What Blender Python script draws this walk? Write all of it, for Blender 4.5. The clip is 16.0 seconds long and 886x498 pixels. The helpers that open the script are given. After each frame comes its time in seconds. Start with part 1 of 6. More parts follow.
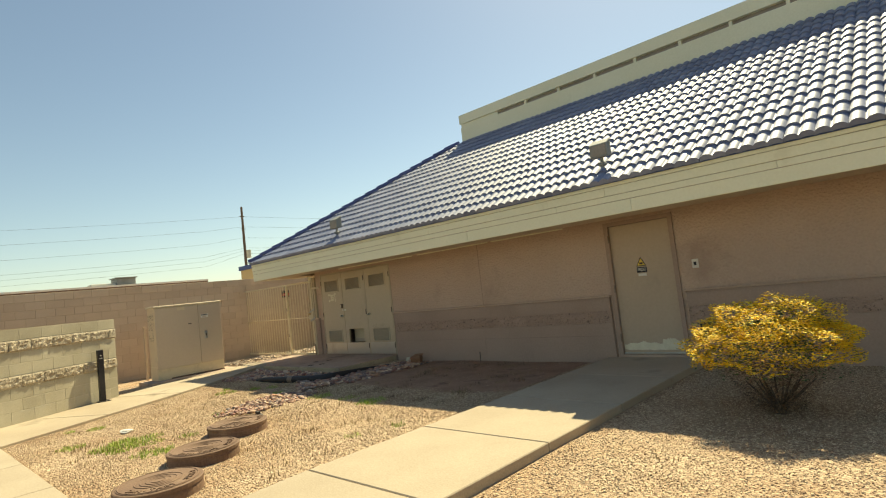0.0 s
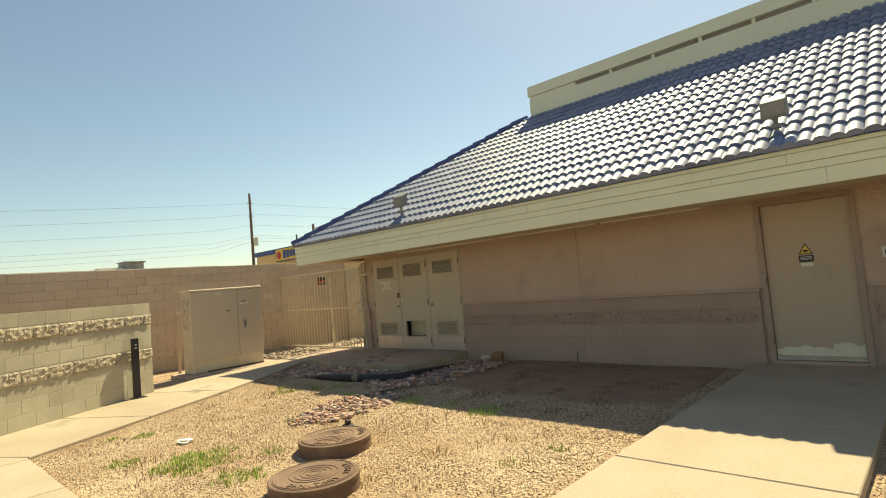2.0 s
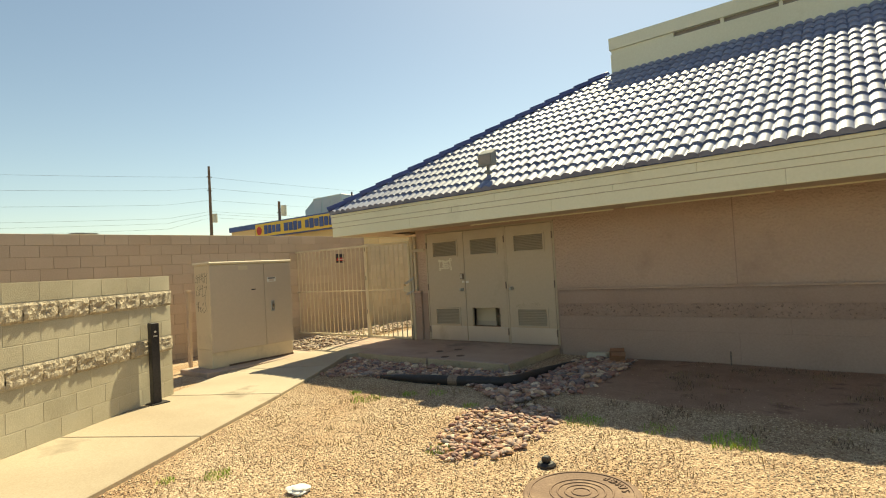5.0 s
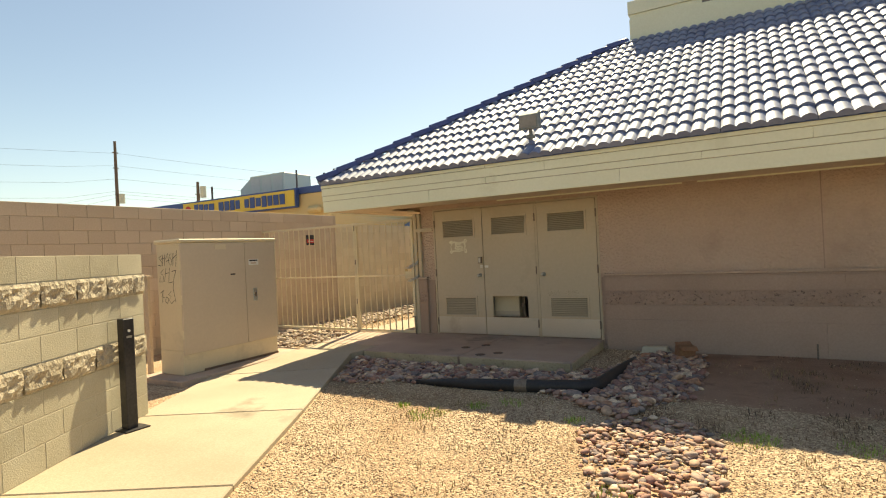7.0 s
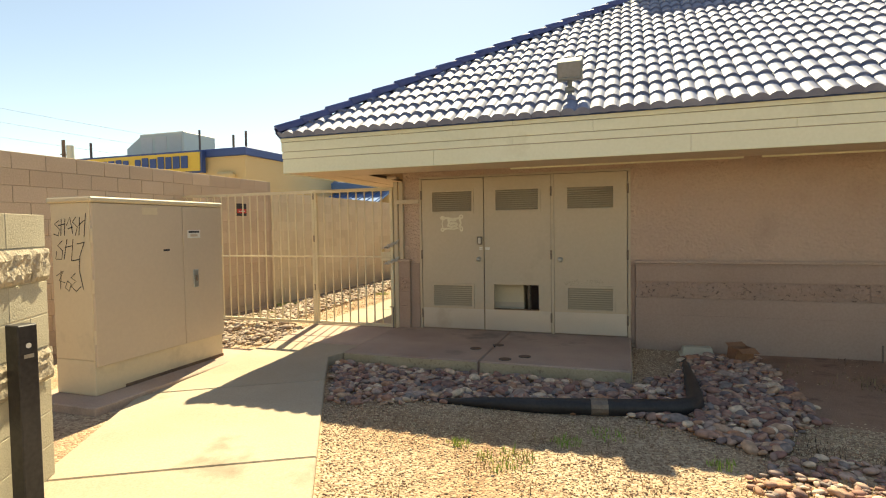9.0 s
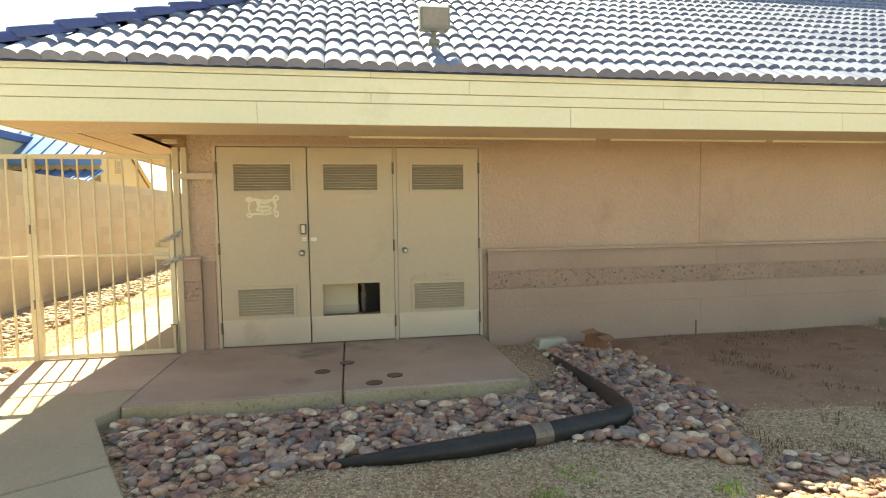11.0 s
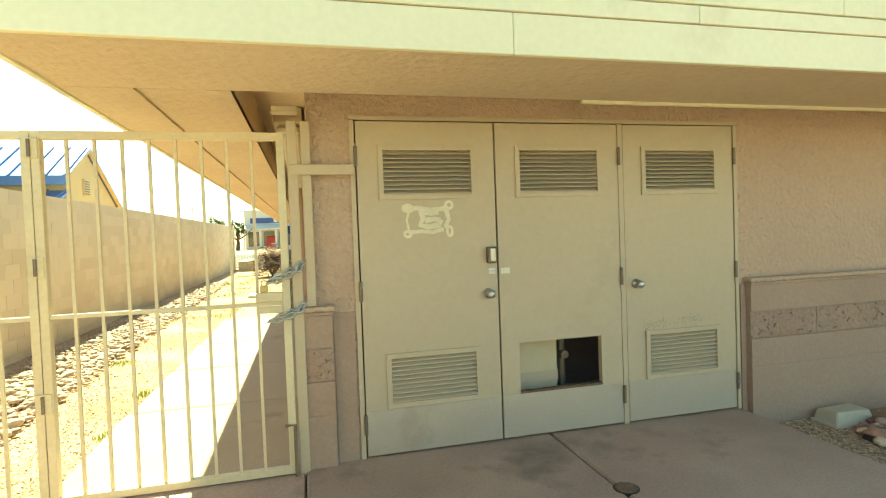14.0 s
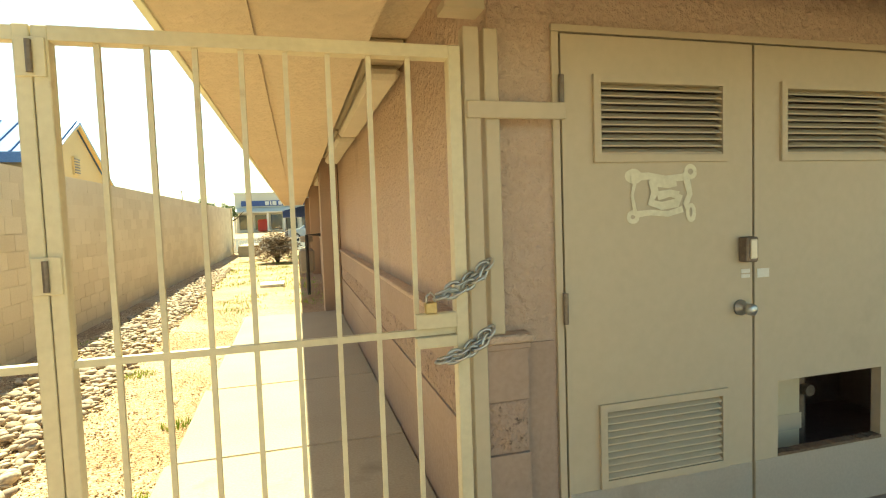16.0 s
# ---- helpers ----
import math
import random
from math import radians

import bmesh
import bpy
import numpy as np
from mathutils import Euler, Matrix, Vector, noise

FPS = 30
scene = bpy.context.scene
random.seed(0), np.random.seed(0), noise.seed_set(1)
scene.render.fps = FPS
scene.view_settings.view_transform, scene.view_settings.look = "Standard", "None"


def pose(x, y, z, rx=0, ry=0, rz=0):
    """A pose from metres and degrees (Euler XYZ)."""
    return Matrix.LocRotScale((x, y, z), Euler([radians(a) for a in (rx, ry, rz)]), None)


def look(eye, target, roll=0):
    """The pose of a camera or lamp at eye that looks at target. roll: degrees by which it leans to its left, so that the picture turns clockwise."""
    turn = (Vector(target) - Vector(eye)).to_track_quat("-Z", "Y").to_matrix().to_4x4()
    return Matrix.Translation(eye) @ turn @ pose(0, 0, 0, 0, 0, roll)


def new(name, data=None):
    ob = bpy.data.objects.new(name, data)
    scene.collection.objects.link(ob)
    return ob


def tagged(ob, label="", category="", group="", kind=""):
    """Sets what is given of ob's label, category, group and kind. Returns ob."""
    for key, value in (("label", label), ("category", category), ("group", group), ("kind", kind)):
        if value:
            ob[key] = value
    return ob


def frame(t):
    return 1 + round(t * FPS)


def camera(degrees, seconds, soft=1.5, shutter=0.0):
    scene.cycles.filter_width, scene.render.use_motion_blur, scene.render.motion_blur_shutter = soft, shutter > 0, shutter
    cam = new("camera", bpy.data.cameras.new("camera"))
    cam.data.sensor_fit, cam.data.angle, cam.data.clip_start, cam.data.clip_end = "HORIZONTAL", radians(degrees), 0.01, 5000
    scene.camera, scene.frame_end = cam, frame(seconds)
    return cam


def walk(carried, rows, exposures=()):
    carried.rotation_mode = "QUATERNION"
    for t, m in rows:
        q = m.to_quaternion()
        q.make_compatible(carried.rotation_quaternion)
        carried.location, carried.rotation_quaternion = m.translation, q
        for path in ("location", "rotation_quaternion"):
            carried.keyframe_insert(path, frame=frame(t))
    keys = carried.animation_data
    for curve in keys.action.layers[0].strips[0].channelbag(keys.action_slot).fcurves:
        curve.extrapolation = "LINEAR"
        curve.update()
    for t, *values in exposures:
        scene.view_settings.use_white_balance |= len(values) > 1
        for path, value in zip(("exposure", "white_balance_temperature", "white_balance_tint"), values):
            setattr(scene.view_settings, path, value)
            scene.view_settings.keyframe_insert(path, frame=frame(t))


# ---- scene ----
cam = camera(78.7, 16.0, 1.1)
METRES, EYE, TILT, LEAN, TURN = 16.22, 1.51, 0.0, 0.0, 42.9
ROWS = [
    (0.0, 0.0, 0.0, 0.0, 0.47, 4.13, 6.5),
    (0.5, -0.0234, 0.024, -0.0007, 0.57, 4.18, 6.44),
    (1.0, -0.0545, 0.0471, -0.0005, 1.05, 4.41, 5.61),
    (1.5, -0.075, 0.0671, 0.0005, 0.75, 3.76, 5.24),
    (2.0, -0.0985, 0.0913, 0.0027, 0.32, 3.5, 5.06),
    (2.5, -0.1254, 0.1128, 0.0041, -0.56, 3.44, 2.93),
    (3.0, -0.1472, 0.1358, 0.0028, -2.51, 2.96, 2.85),
    (3.5, -0.176, 0.157, 0.0029, -3.02, 2.55, 3.13),
    (4.0, -0.1969, 0.1759, 0.0025, -3.55, 2.07, 3.14),
    (4.5, -0.2164, 0.2008, 0.0034, -3.99, 1.65, 3.17),
    (5.0, -0.2394, 0.2259, 0.0041, -4.69, 1.72, 3.31),
    (7.5, -0.34, 0.3579, 0.002, -17.6, -1.16, 2.51),
    (8.0, -0.3522, 0.3889, 0.0022, -21.63, -2.31, 1.9),
    (8.5, -0.3697, 0.4204, 0.0017, -22.23, -1.46, 1.2),
    (9.0, -0.379, 0.4511, 0.0018, -24.3, -2.34, 0.83),
    (9.5, -0.3875, 0.4819, 0.0003, -28.01, -2.27, 0.33),
    (10.0, -0.3915, 0.51, -0.0004, -41.51, -3.92, 0.81),
]
NEAR = [
    (12.5, (-11.565, 3.650, 1.480), (-11.098, 5.591, 1.392), -1.2),
    (13.0, (-11.830, 4.090, 1.492), (-11.327, 6.022, 1.428), -1.7),
    (13.5, (-12.215, 4.500, 1.494), (-11.697, 6.429, 1.448), -1.9),
    (14.0, (-12.470, 4.918, 1.494), (-11.986, 6.856, 1.438), -2.1),
    (14.5, (-12.728, 5.316, 1.500), (-12.267, 7.258, 1.430), -2.3),
    (15.0, (-12.955, 5.690, 1.534), (-12.464, 7.626, 1.445), -2.0),
    (15.5, (-13.022, 6.036, 1.520), (-12.511, 7.966, 1.416), -1.9),
    (16.0, (-13.148, 6.362, 1.526), (-12.628, 8.290, 1.408), -2.0),
]
walk(cam, [(t, pose(0, 0, EYE, TILT, LEAN, TURN) @ pose(METRES * x, METRES * y, METRES * z, 90 + pitch, roll, yaw)) for t, x, y, z, yaw, pitch, roll in ROWS] + [(t, look(eye, target, roll)) for t, eye, target, roll in NEAR],
     exposures=[(0.0, 0.86, 8150, 0), (5.0, 0.92, 8250, 1), (7.5, 1.12, 8300, 6), (9.0, 1.28, 8300, 6), (10.0, 1.72, 8400, 4), (12.5, 2.40, 8250, -14), (14.5, 2.24, 8250, -18), (16.0, 1.97, 8150, -13)])

# ---- world and sun ----
SUN = Vector((-0.222, 0.80, 1.0)).normalized()
world = bpy.data.worlds.new("sky")
scene.world = world
world.use_nodes = True
wn = world.node_tree
sky = wn.nodes.new("ShaderNodeTexSky")
sky.sky_type, sky.sun_disc = "NISHITA", False
sky.sun_elevation, sky.sun_rotation = math.asin(SUN.z), math.atan2(SUN.x, SUN.y)
sky.air_density, sky.dust_density, sky.ozone_density = 1.0, 0.45, 1.5
wn.links.new(sky.outputs[0], wn.nodes["Background"].inputs[0])
wn.nodes["Background"].inputs[1].default_value = 0.077
sun = new("sun", bpy.data.lights.new("sun", "SUN"))
sun.data.energy, sun.data.angle, sun.data.color = 4.5, radians(0.55), (1.0, 0.94, 0.76)
sun.matrix_basis = look(SUN * 60, (0, 0, 0))


# ---- materials ----
def surface(name, low, high, rough=0.8, coarse=1.2, fine=40.0, bump=0.15, metal=0.0, spec=0.4, stain_or_pit=None, stain_scale=0.6, stain_at=0.58, piece=0.0, island=False, depth=0.01):
    """Two-scale colour noise between low and high, fine relief, stains, painted pit shade and a shift from piece to
    piece.
    """
    m = bpy.data.materials.new(name)
    m.use_nodes = True
    n, l = m.node_tree.nodes, m.node_tree.links
    b = n["Principled BSDF"]
    geo = n.new("ShaderNodeNewGeometry")
    big, small = n.new("ShaderNodeTexNoise"), n.new("ShaderNodeTexNoise")
    big.inputs["Scale"].default_value, big.inputs["Detail"].default_value = coarse, 4
    small.inputs["Scale"].default_value, small.inputs["Detail"].default_value = fine, 5
    for q in (big, small):
        l.new(geo.outputs["Position"], q.inputs["Vector"])
    mix = n.new("ShaderNodeMath")
    mix.operation = "MULTIPLY_ADD"
    l.new(small.outputs["Fac"], mix.inputs[0])
    mix.inputs[1].default_value = 0.45
    half = n.new("ShaderNodeMath")
    half.operation = "MULTIPLY"
    l.new(big.outputs["Fac"], half.inputs[0])
    half.inputs[1].default_value = 0.55
    l.new(half.outputs[0], mix.inputs[2])
    ramp = n.new("ShaderNodeValToRGB")
    ramp.color_ramp.elements[0].position, ramp.color_ramp.elements[1].position = 0.34, 0.66
    ramp.color_ramp.elements[0].color, ramp.color_ramp.elements[1].color = (*low, 1), (*high, 1)
    out = mix.outputs[0]
    if piece:
        info = geo if island else n.new("ShaderNodeObjectInfo")
        add = n.new("ShaderNodeMath")
        add.operation = "MULTIPLY_ADD"
        l.new(info.outputs["Random Per Island" if island else "Random"], add.inputs[0])
        add.inputs[1].default_value = piece
        sub = n.new("ShaderNodeMath")
        sub.operation = "SUBTRACT"
        l.new(out, sub.inputs[0])
        sub.inputs[1].default_value = piece / 2
        l.new(sub.outputs[0], add.inputs[2])
        out = add.outputs[0]
    l.new(out, ramp.inputs[0])
    colour = ramp.outputs[0]
    if stain_or_pit:
        spot = n.new("ShaderNodeTexNoise")
        spot.inputs["Scale"].default_value, spot.inputs["Detail"].default_value, spot.inputs["Roughness"].default_value = stain_scale, 8, 0.62
        l.new(geo.outputs["Position"], spot.inputs["Vector"])
        edge = n.new("ShaderNodeValToRGB")
        edge.color_ramp.elements[0].position, edge.color_ramp.elements[1].position = stain_at, stain_at + 0.12
        l.new(spot.outputs["Fac"], edge.inputs[0])
        over = n.new("ShaderNodeMix")
        over.data_type = "RGBA"
        l.new(edge.outputs[0], over.inputs[0])
        l.new(colour, over.inputs[6])
        over.inputs[7].default_value = (*stain_or_pit, 1)
        colour = over.outputs[2]
    l.new(colour, b.inputs["Base Color"])
    b.inputs["Roughness"].default_value, b.inputs["Metallic"].default_value = rough, metal
    b.inputs["Specular IOR Level"].default_value = spec
    if bump:
        bm_ = n.new("ShaderNodeBump")
        bm_.inputs["Strength"].default_value, bm_.inputs["Distance"].default_value = bump, depth
        l.new(small.outputs["Fac"], bm_.inputs["Height"])
        l.new(bm_.outputs[0], b.inputs["Normal"])
    return m


def gravel_ground(name):
    m = bpy.data.materials.new(name)
    m.use_nodes = True
    n, l = m.node_tree.nodes, m.node_tree.links
    b = n["Principled BSDF"]
    geo = n.new("ShaderNodeNewGeometry")
    cell, patch = n.new("ShaderNodeTexVoronoi"), n.new("ShaderNodeTexNoise")
    cell.inputs["Scale"].default_value = 55
    patch.inputs["Scale"].default_value, patch.inputs["Detail"].default_value = 0.9, 6
    l.new(geo.outputs["Position"], cell.inputs["Vector"])
    l.new(geo.outputs["Position"], patch.inputs["Vector"])
    sep = n.new("ShaderNodeSeparateColor")
    l.new(cell.outputs["Color"], sep.inputs[0])
    ramp = n.new("ShaderNodeValToRGB")
    ramp.color_ramp.elements[0].color, ramp.color_ramp.elements[1].color = (0.29, 0.185, 0.116, 1), (0.63, 0.48, 0.32, 1)
    l.new(sep.outputs[0], ramp.inputs[0])
    tone = n.new("ShaderNodeMix")
    tone.data_type, tone.blend_type = "RGBA", "MULTIPLY"
    tone.inputs[0].default_value = 0.7
    shade = n.new("ShaderNodeValToRGB")
    shade.color_ramp.elements[0].position, shade.color_ramp.elements[1].position = 0.35, 0.6
    shade.color_ramp.elements[0].color, shade.color_ramp.elements[1].color = (0.72, 0.58, 0.46, 1), (1, 1, 1, 1)
    l.new(patch.outputs["Fac"], shade.inputs[0])
    l.new(ramp.outputs[0], tone.inputs[6])
    l.new(shade.outputs[0], tone.inputs[7])
    l.new(tone.outputs[2], b.inputs["Base Color"])
    b.inputs["Roughness"].default_value = 0.95
    relief = n.new("ShaderNodeBump")
    relief.inputs["Strength"].default_value, relief.inputs["Distance"].default_value = 0.9, 0.012
    relief.invert = True
    l.new(cell.outputs["Distance"], relief.inputs["Height"])
    l.new(relief.outputs[0], b.inputs["Normal"])
    return m


M_GROUND = gravel_ground("gravel ground")
M_GRAVEL = surface("gravel stone", (0.30, 0.192, 0.12), (0.71, 0.555, 0.37), 0.9, 0.8, 30, 0.2, piece=0.5, island=True)
M_ROCK = surface("river rock", (0.085, 0.055, 0.047), (0.43, 0.31, 0.235), 0.75, 3, 45, 0.25, piece=0.52, stain_or_pit=(0.306, 0.153, 0.108), stain_scale=3.5, stain_at=0.52)
M_ROCKS = surface("river rocks", (0.085, 0.055, 0.047), (0.43, 0.31, 0.235), 0.75, 3, 45, 0.25, piece=0.52, island=True, stain_or_pit=(0.306, 0.153, 0.108), stain_scale=3.5, stain_at=0.52)
M_ROCKS_PALE = surface("pale yard rocks", (0.30, 0.25, 0.20), (0.58, 0.50, 0.40), 0.8, 3, 45, 0.25, island=True)


def many_hued(m, hues, island):
    """Each stone takes one of the hues, with a mottled grain over it."""
    n, l = m.node_tree.nodes, m.node_tree.links
    b = n["Principled BSDF"]
    if island:
        pick = n.new("ShaderNodeNewGeometry").outputs["Random Per Island"]
    else:
        pick = n.new("ShaderNodeObjectInfo").outputs["Random"]
    ramp, grain, tone, mix = n.new("ShaderNodeValToRGB"), n.new("ShaderNodeTexNoise"), n.new("ShaderNodeValToRGB"), n.new("ShaderNodeMix")
    ramp.color_ramp.interpolation = "CONSTANT"
    while len(ramp.color_ramp.elements) < len(hues):
        ramp.color_ramp.elements.new(0.5)
    for k, c in enumerate(hues):
        ramp.color_ramp.elements[k].position = k / len(hues)
        ramp.color_ramp.elements[k].color = (*c, 1)
    grain.inputs["Scale"].default_value, grain.inputs["Detail"].default_value = 26, 7
    l.new(n.new("ShaderNodeNewGeometry").outputs["Position"], grain.inputs["Vector"])
    tone.color_ramp.elements[0].position, tone.color_ramp.elements[1].position = 0.3, 0.7
    tone.color_ramp.elements[0].color, tone.color_ramp.elements[1].color = (0.66, 0.60, 0.57, 1), (1.28, 1.16, 1.1, 1)
    l.new(grain.outputs["Fac"], tone.inputs[0])
    mix.data_type, mix.blend_type = "RGBA", "MULTIPLY"
    mix.inputs[0].default_value = 1.0
    l.new(pick, ramp.inputs[0])
    l.new(ramp.outputs[0], mix.inputs[6])
    l.new(tone.outputs[0], mix.inputs[7])
    l.new(mix.outputs[2], b.inputs["Base Color"])


HUES = [(0.316, 0.180, 0.148), (0.450, 0.338, 0.274), (0.217, 0.173, 0.168), (0.510, 0.367, 0.259), (0.360, 0.216, 0.168), (0.406, 0.324, 0.281), (0.270, 0.238, 0.224), (0.690, 0.576, 0.436), (0.390, 0.259, 0.204), (0.466, 0.274, 0.175), (0.240, 0.158, 0.140)]
many_hued(M_ROCK, HUES, False)
many_hued(M_ROCKS, HUES, True)
many_hued(M_ROCKS_PALE, [(0.44, 0.38, 0.30), (0.36, 0.29, 0.23), (0.52, 0.46, 0.37), (0.30, 0.25, 0.21), (0.47, 0.40, 0.31)], True)
M_ASPHALT = surface("asphalt", (0.035, 0.034, 0.033), (0.075, 0.072, 0.068), 0.9, 0.4, 60, 0.4)
M_CONCRETE = surface("concrete walk", (0.36, 0.285, 0.20), (0.475, 0.395, 0.29), 0.88, 0.9, 70, 0.2, stain_or_pit=(0.249, 0.204, 0.146), stain_scale=0.9, stain_at=0.60, piece=0.10)
M_PAD = surface("stained and shaded concrete", (0.345, 0.24, 0.19), (0.50, 0.37, 0.285), 0.85, 1.6, 70, 0.25, stain_or_pit=(0.255, 0.195, 0.16), stain_scale=1.3, stain_at=0.55, piece=0.1)
M_STUCCO = surface("tan stucco", (0.52, 0.375, 0.287), (0.61, 0.451, 0.345), 0.9, 0.6, 30, 1.0, stain_or_pit=(0.46, 0.325, 0.247), stain_scale=0.7, stain_at=0.56, depth=0.03)
M_TRIM = surface("brown wainscot paint", (0.36, 0.252, 0.195), (0.445, 0.32, 0.25), 0.88, 0.8, 40, 0.4, stain_or_pit=(0.30, 0.215, 0.16), stain_scale=1.2, stain_at=0.70, piece=0.02)
# the dark specks paint the shade inside the rough block's pits
M_SPLIT_BROWN = surface("brown split face", (0.37, 0.255, 0.198), (0.46, 0.322, 0.25), 0.95, 3, 34, 1.0, piece=0.08, depth=0.03, stain_or_pit=(0.15, 0.10, 0.075), stain_scale=30, stain_at=0.56)
M_DOOR = surface("khaki door paint", (0.515, 0.425, 0.302), (0.57, 0.47, 0.338), 0.55, 0.8, 25, 0.05, stain_or_pit=(0.45, 0.37, 0.26), stain_scale=1.0, stain_at=0.62)
M_DOOR_DARK = surface("grey brown door paint", (0.46, 0.355, 0.255), (0.52, 0.405, 0.295), 0.6, 0.8, 25, 0.05, stain_or_pit=(0.41, 0.32, 0.235), stain_scale=1.2, stain_at=0.62)
M_KICK = surface("brushed kick plate", (0.56, 0.51, 0.44), (0.66, 0.60, 0.52), 0.33, 1.5, 90, 0.05, metal=0.5, stain_or_pit=(0.50, 0.43, 0.35), stain_scale=1.6)
M_FASCIA = surface("cream fascia paint", (0.76, 0.735, 0.54), (0.84, 0.815, 0.625), 0.7, 0.5, 30, 0.08, stain_or_pit=(0.66, 0.62, 0.44), stain_scale=0.8, stain_at=0.6)
M_SOFFIT = surface("stucco soffit", (0.60, 0.485, 0.355), (0.70, 0.57, 0.425), 0.92, 0.7, 20, 0.7, depth=0.025)
M_TILE = surface("blue glazed roof tile", (0.15, 0.172, 0.27), (0.215, 0.24, 0.345), 0.64, 1.5, 30, 0.12, spec=0.6, piece=0.5)
M_TILES = surface("blue glazed roof tiles", (0.15, 0.172, 0.27), (0.215, 0.24, 0.345), 0.64, 1.5, 30, 0.12, spec=0.6, piece=0.5, island=True)
for glazed in (M_TILE, M_TILES):
    shader = glazed.node_tree.nodes["Principled BSDF"]
    shader.inputs["Specular IOR Level"].default_value, shader.inputs["IOR"].default_value, shader.inputs["Coat IOR"].default_value = 0.7, 1.45, 1.45
    shader.inputs["Coat Weight"].default_value, shader.inputs["Coat Roughness"].default_value = 0.3, 0.5
M_TILE_CAP = surface("deep blue cap tile", (0.05, 0.065, 0.20), (0.085, 0.105, 0.27), 0.5, 1.5, 30, 0.12, spec=0.5, piece=0.3)
M_BLUE = surface("blue painted metal", (0.035, 0.07, 0.22), (0.06, 0.11, 0.30), 0.45, 1, 30, 0.05)
M_RECESS = surface("grey parapet recess", (0.25, 0.225, 0.20), (0.35, 0.315, 0.28), 0.8, 2, 40, 0.1)
M_BLOCK = surface("cmu block", (0.385, 0.34, 0.245), (0.56, 0.505, 0.375), 0.95, 1.5, 90, 0.35, piece=0.13, stain_or_pit=(0.475, 0.436, 0.340), stain_scale=1.6, stain_at=0.6)
M_SPLIT = surface("split face block", (0.33, 0.27, 0.19), (0.53, 0.45, 0.335), 0.95, 3, 40, 0.9, piece=0.22, depth=0.02)
M_MORTAR = surface("mortar", (0.50, 0.45, 0.34), (0.60, 0.54, 0.41), 0.95, 2, 60, 0.4)
M_TALL = surface("painted wall block", (0.52, 0.40, 0.29), (0.63, 0.50, 0.37), 0.92, 0.7, 50, 0.4, piece=0.20)
M_TALLS = surface("painted wall blocks", (0.52, 0.40, 0.29), (0.63, 0.50, 0.37), 0.92, 0.7, 50, 0.4, piece=0.20, island=True)
M_YARD = surface("cream yard wall blocks", (0.64, 0.54, 0.37), (0.74, 0.64, 0.46), 0.92, 0.7, 50, 0.4, piece=0.25, island=True)
M_TALLJ = surface("wall joint", (0.47, 0.365, 0.265), (0.54, 0.425, 0.31), 0.95, 1, 50, 0.3)
# cabinet: bounced light on its side and front shade are mixed into these tans
M_CAB = surface("tan cabinet paint with bounce light", (0.65, 0.54, 0.365), (0.70, 0.585, 0.40), 0.6, 0.8, 30, 0.05, stain_or_pit=(0.52, 0.43, 0.29), stain_scale=1.1)
M_CABDOOR = surface("grey tan cabinet door with front shade", (0.57, 0.455, 0.335), (0.62, 0.50, 0.365), 0.55, 1.0, 30, 0.04, stain_or_pit=(0.59, 0.515, 0.38), stain_scale=1.0, stain_at=0.62)
M_RUST = surface("rusty base", (0.10, 0.06, 0.04), (0.26, 0.17, 0.11), 0.95, 5, 50, 0.5)
M_GATE = surface("cream gate paint", (0.62, 0.53, 0.36), (0.72, 0.63, 0.44), 0.55, 3, 40, 0.1, stain_or_pit=(0.40, 0.28, 0.17), stain_scale=5, stain_at=0.66)
M_STEEL = surface("galvanised steel", (0.42, 0.42, 0.41), (0.62, 0.61, 0.58), 0.35, 6, 60, 0.1, metal=0.9)
M_BRASS = surface("brass lock", (0.45, 0.33, 0.16), (0.60, 0.46, 0.24), 0.4, 6, 60, 0.1, metal=0.8)
M_HINGE = surface("worn hinge", (0.16, 0.12, 0.095), (0.28, 0.22, 0.17), 0.5, 6, 60, 0.2, metal=0.4)
M_BLACK = surface("black steel", (0.018, 0.016, 0.018), (0.05, 0.045, 0.045), 0.5, 3, 40, 0.15)
M_HOSE = surface("black plastic pipe", (0.016, 0.014, 0.015), (0.04, 0.036, 0.036), 0.5, 3, 50, 0.1)
M_DARK = surface("dark void", (0.42, 0.35, 0.33), (0.52, 0.44, 0.42), 0.9, 3, 30, 0.1)
M_IRON = surface("brown cast iron", (0.135, 0.078, 0.05), (0.235, 0.145, 0.095), 0.8, 2, 60, 0.3, stain_or_pit=(0.29, 0.19, 0.12), stain_scale=4)
M_WHITE = surface("white paint", (0.68, 0.65, 0.58), (0.80, 0.77, 0.70), 0.7, 4, 50, 0.1)
M_CREAMPAINT = surface("pale brush paint", (0.66, 0.60, 0.44), (0.80, 0.74, 0.57), 0.7, 8, 50, 0.1)
M_YELLOWSIGN = surface("yellow sign", (0.72, 0.50, 0.07), (0.80, 0.58, 0.11), 0.5, 1, 30, 0.0)
M_YELLOWWALL = surface("yellow stucco", (0.66, 0.50, 0.25), (0.74, 0.57, 0.30), 0.9, 0.5, 30, 0.1)
M_RED = surface("red sign", (0.50, 0.04, 0.03), (0.62, 0.07, 0.05), 0.5, 3, 30, 0.0)
M_TILEROOF_FAR = surface("blue standing seam roof", (0.10, 0.20, 0.42), (0.16, 0.28, 0.52), 0.35, 1, 20, 0.0, metal=0.3)
M_HVAC = surface("grey green unit", (0.50, 0.53, 0.44), (0.60, 0.62, 0.53), 0.6, 1, 30, 0.0)
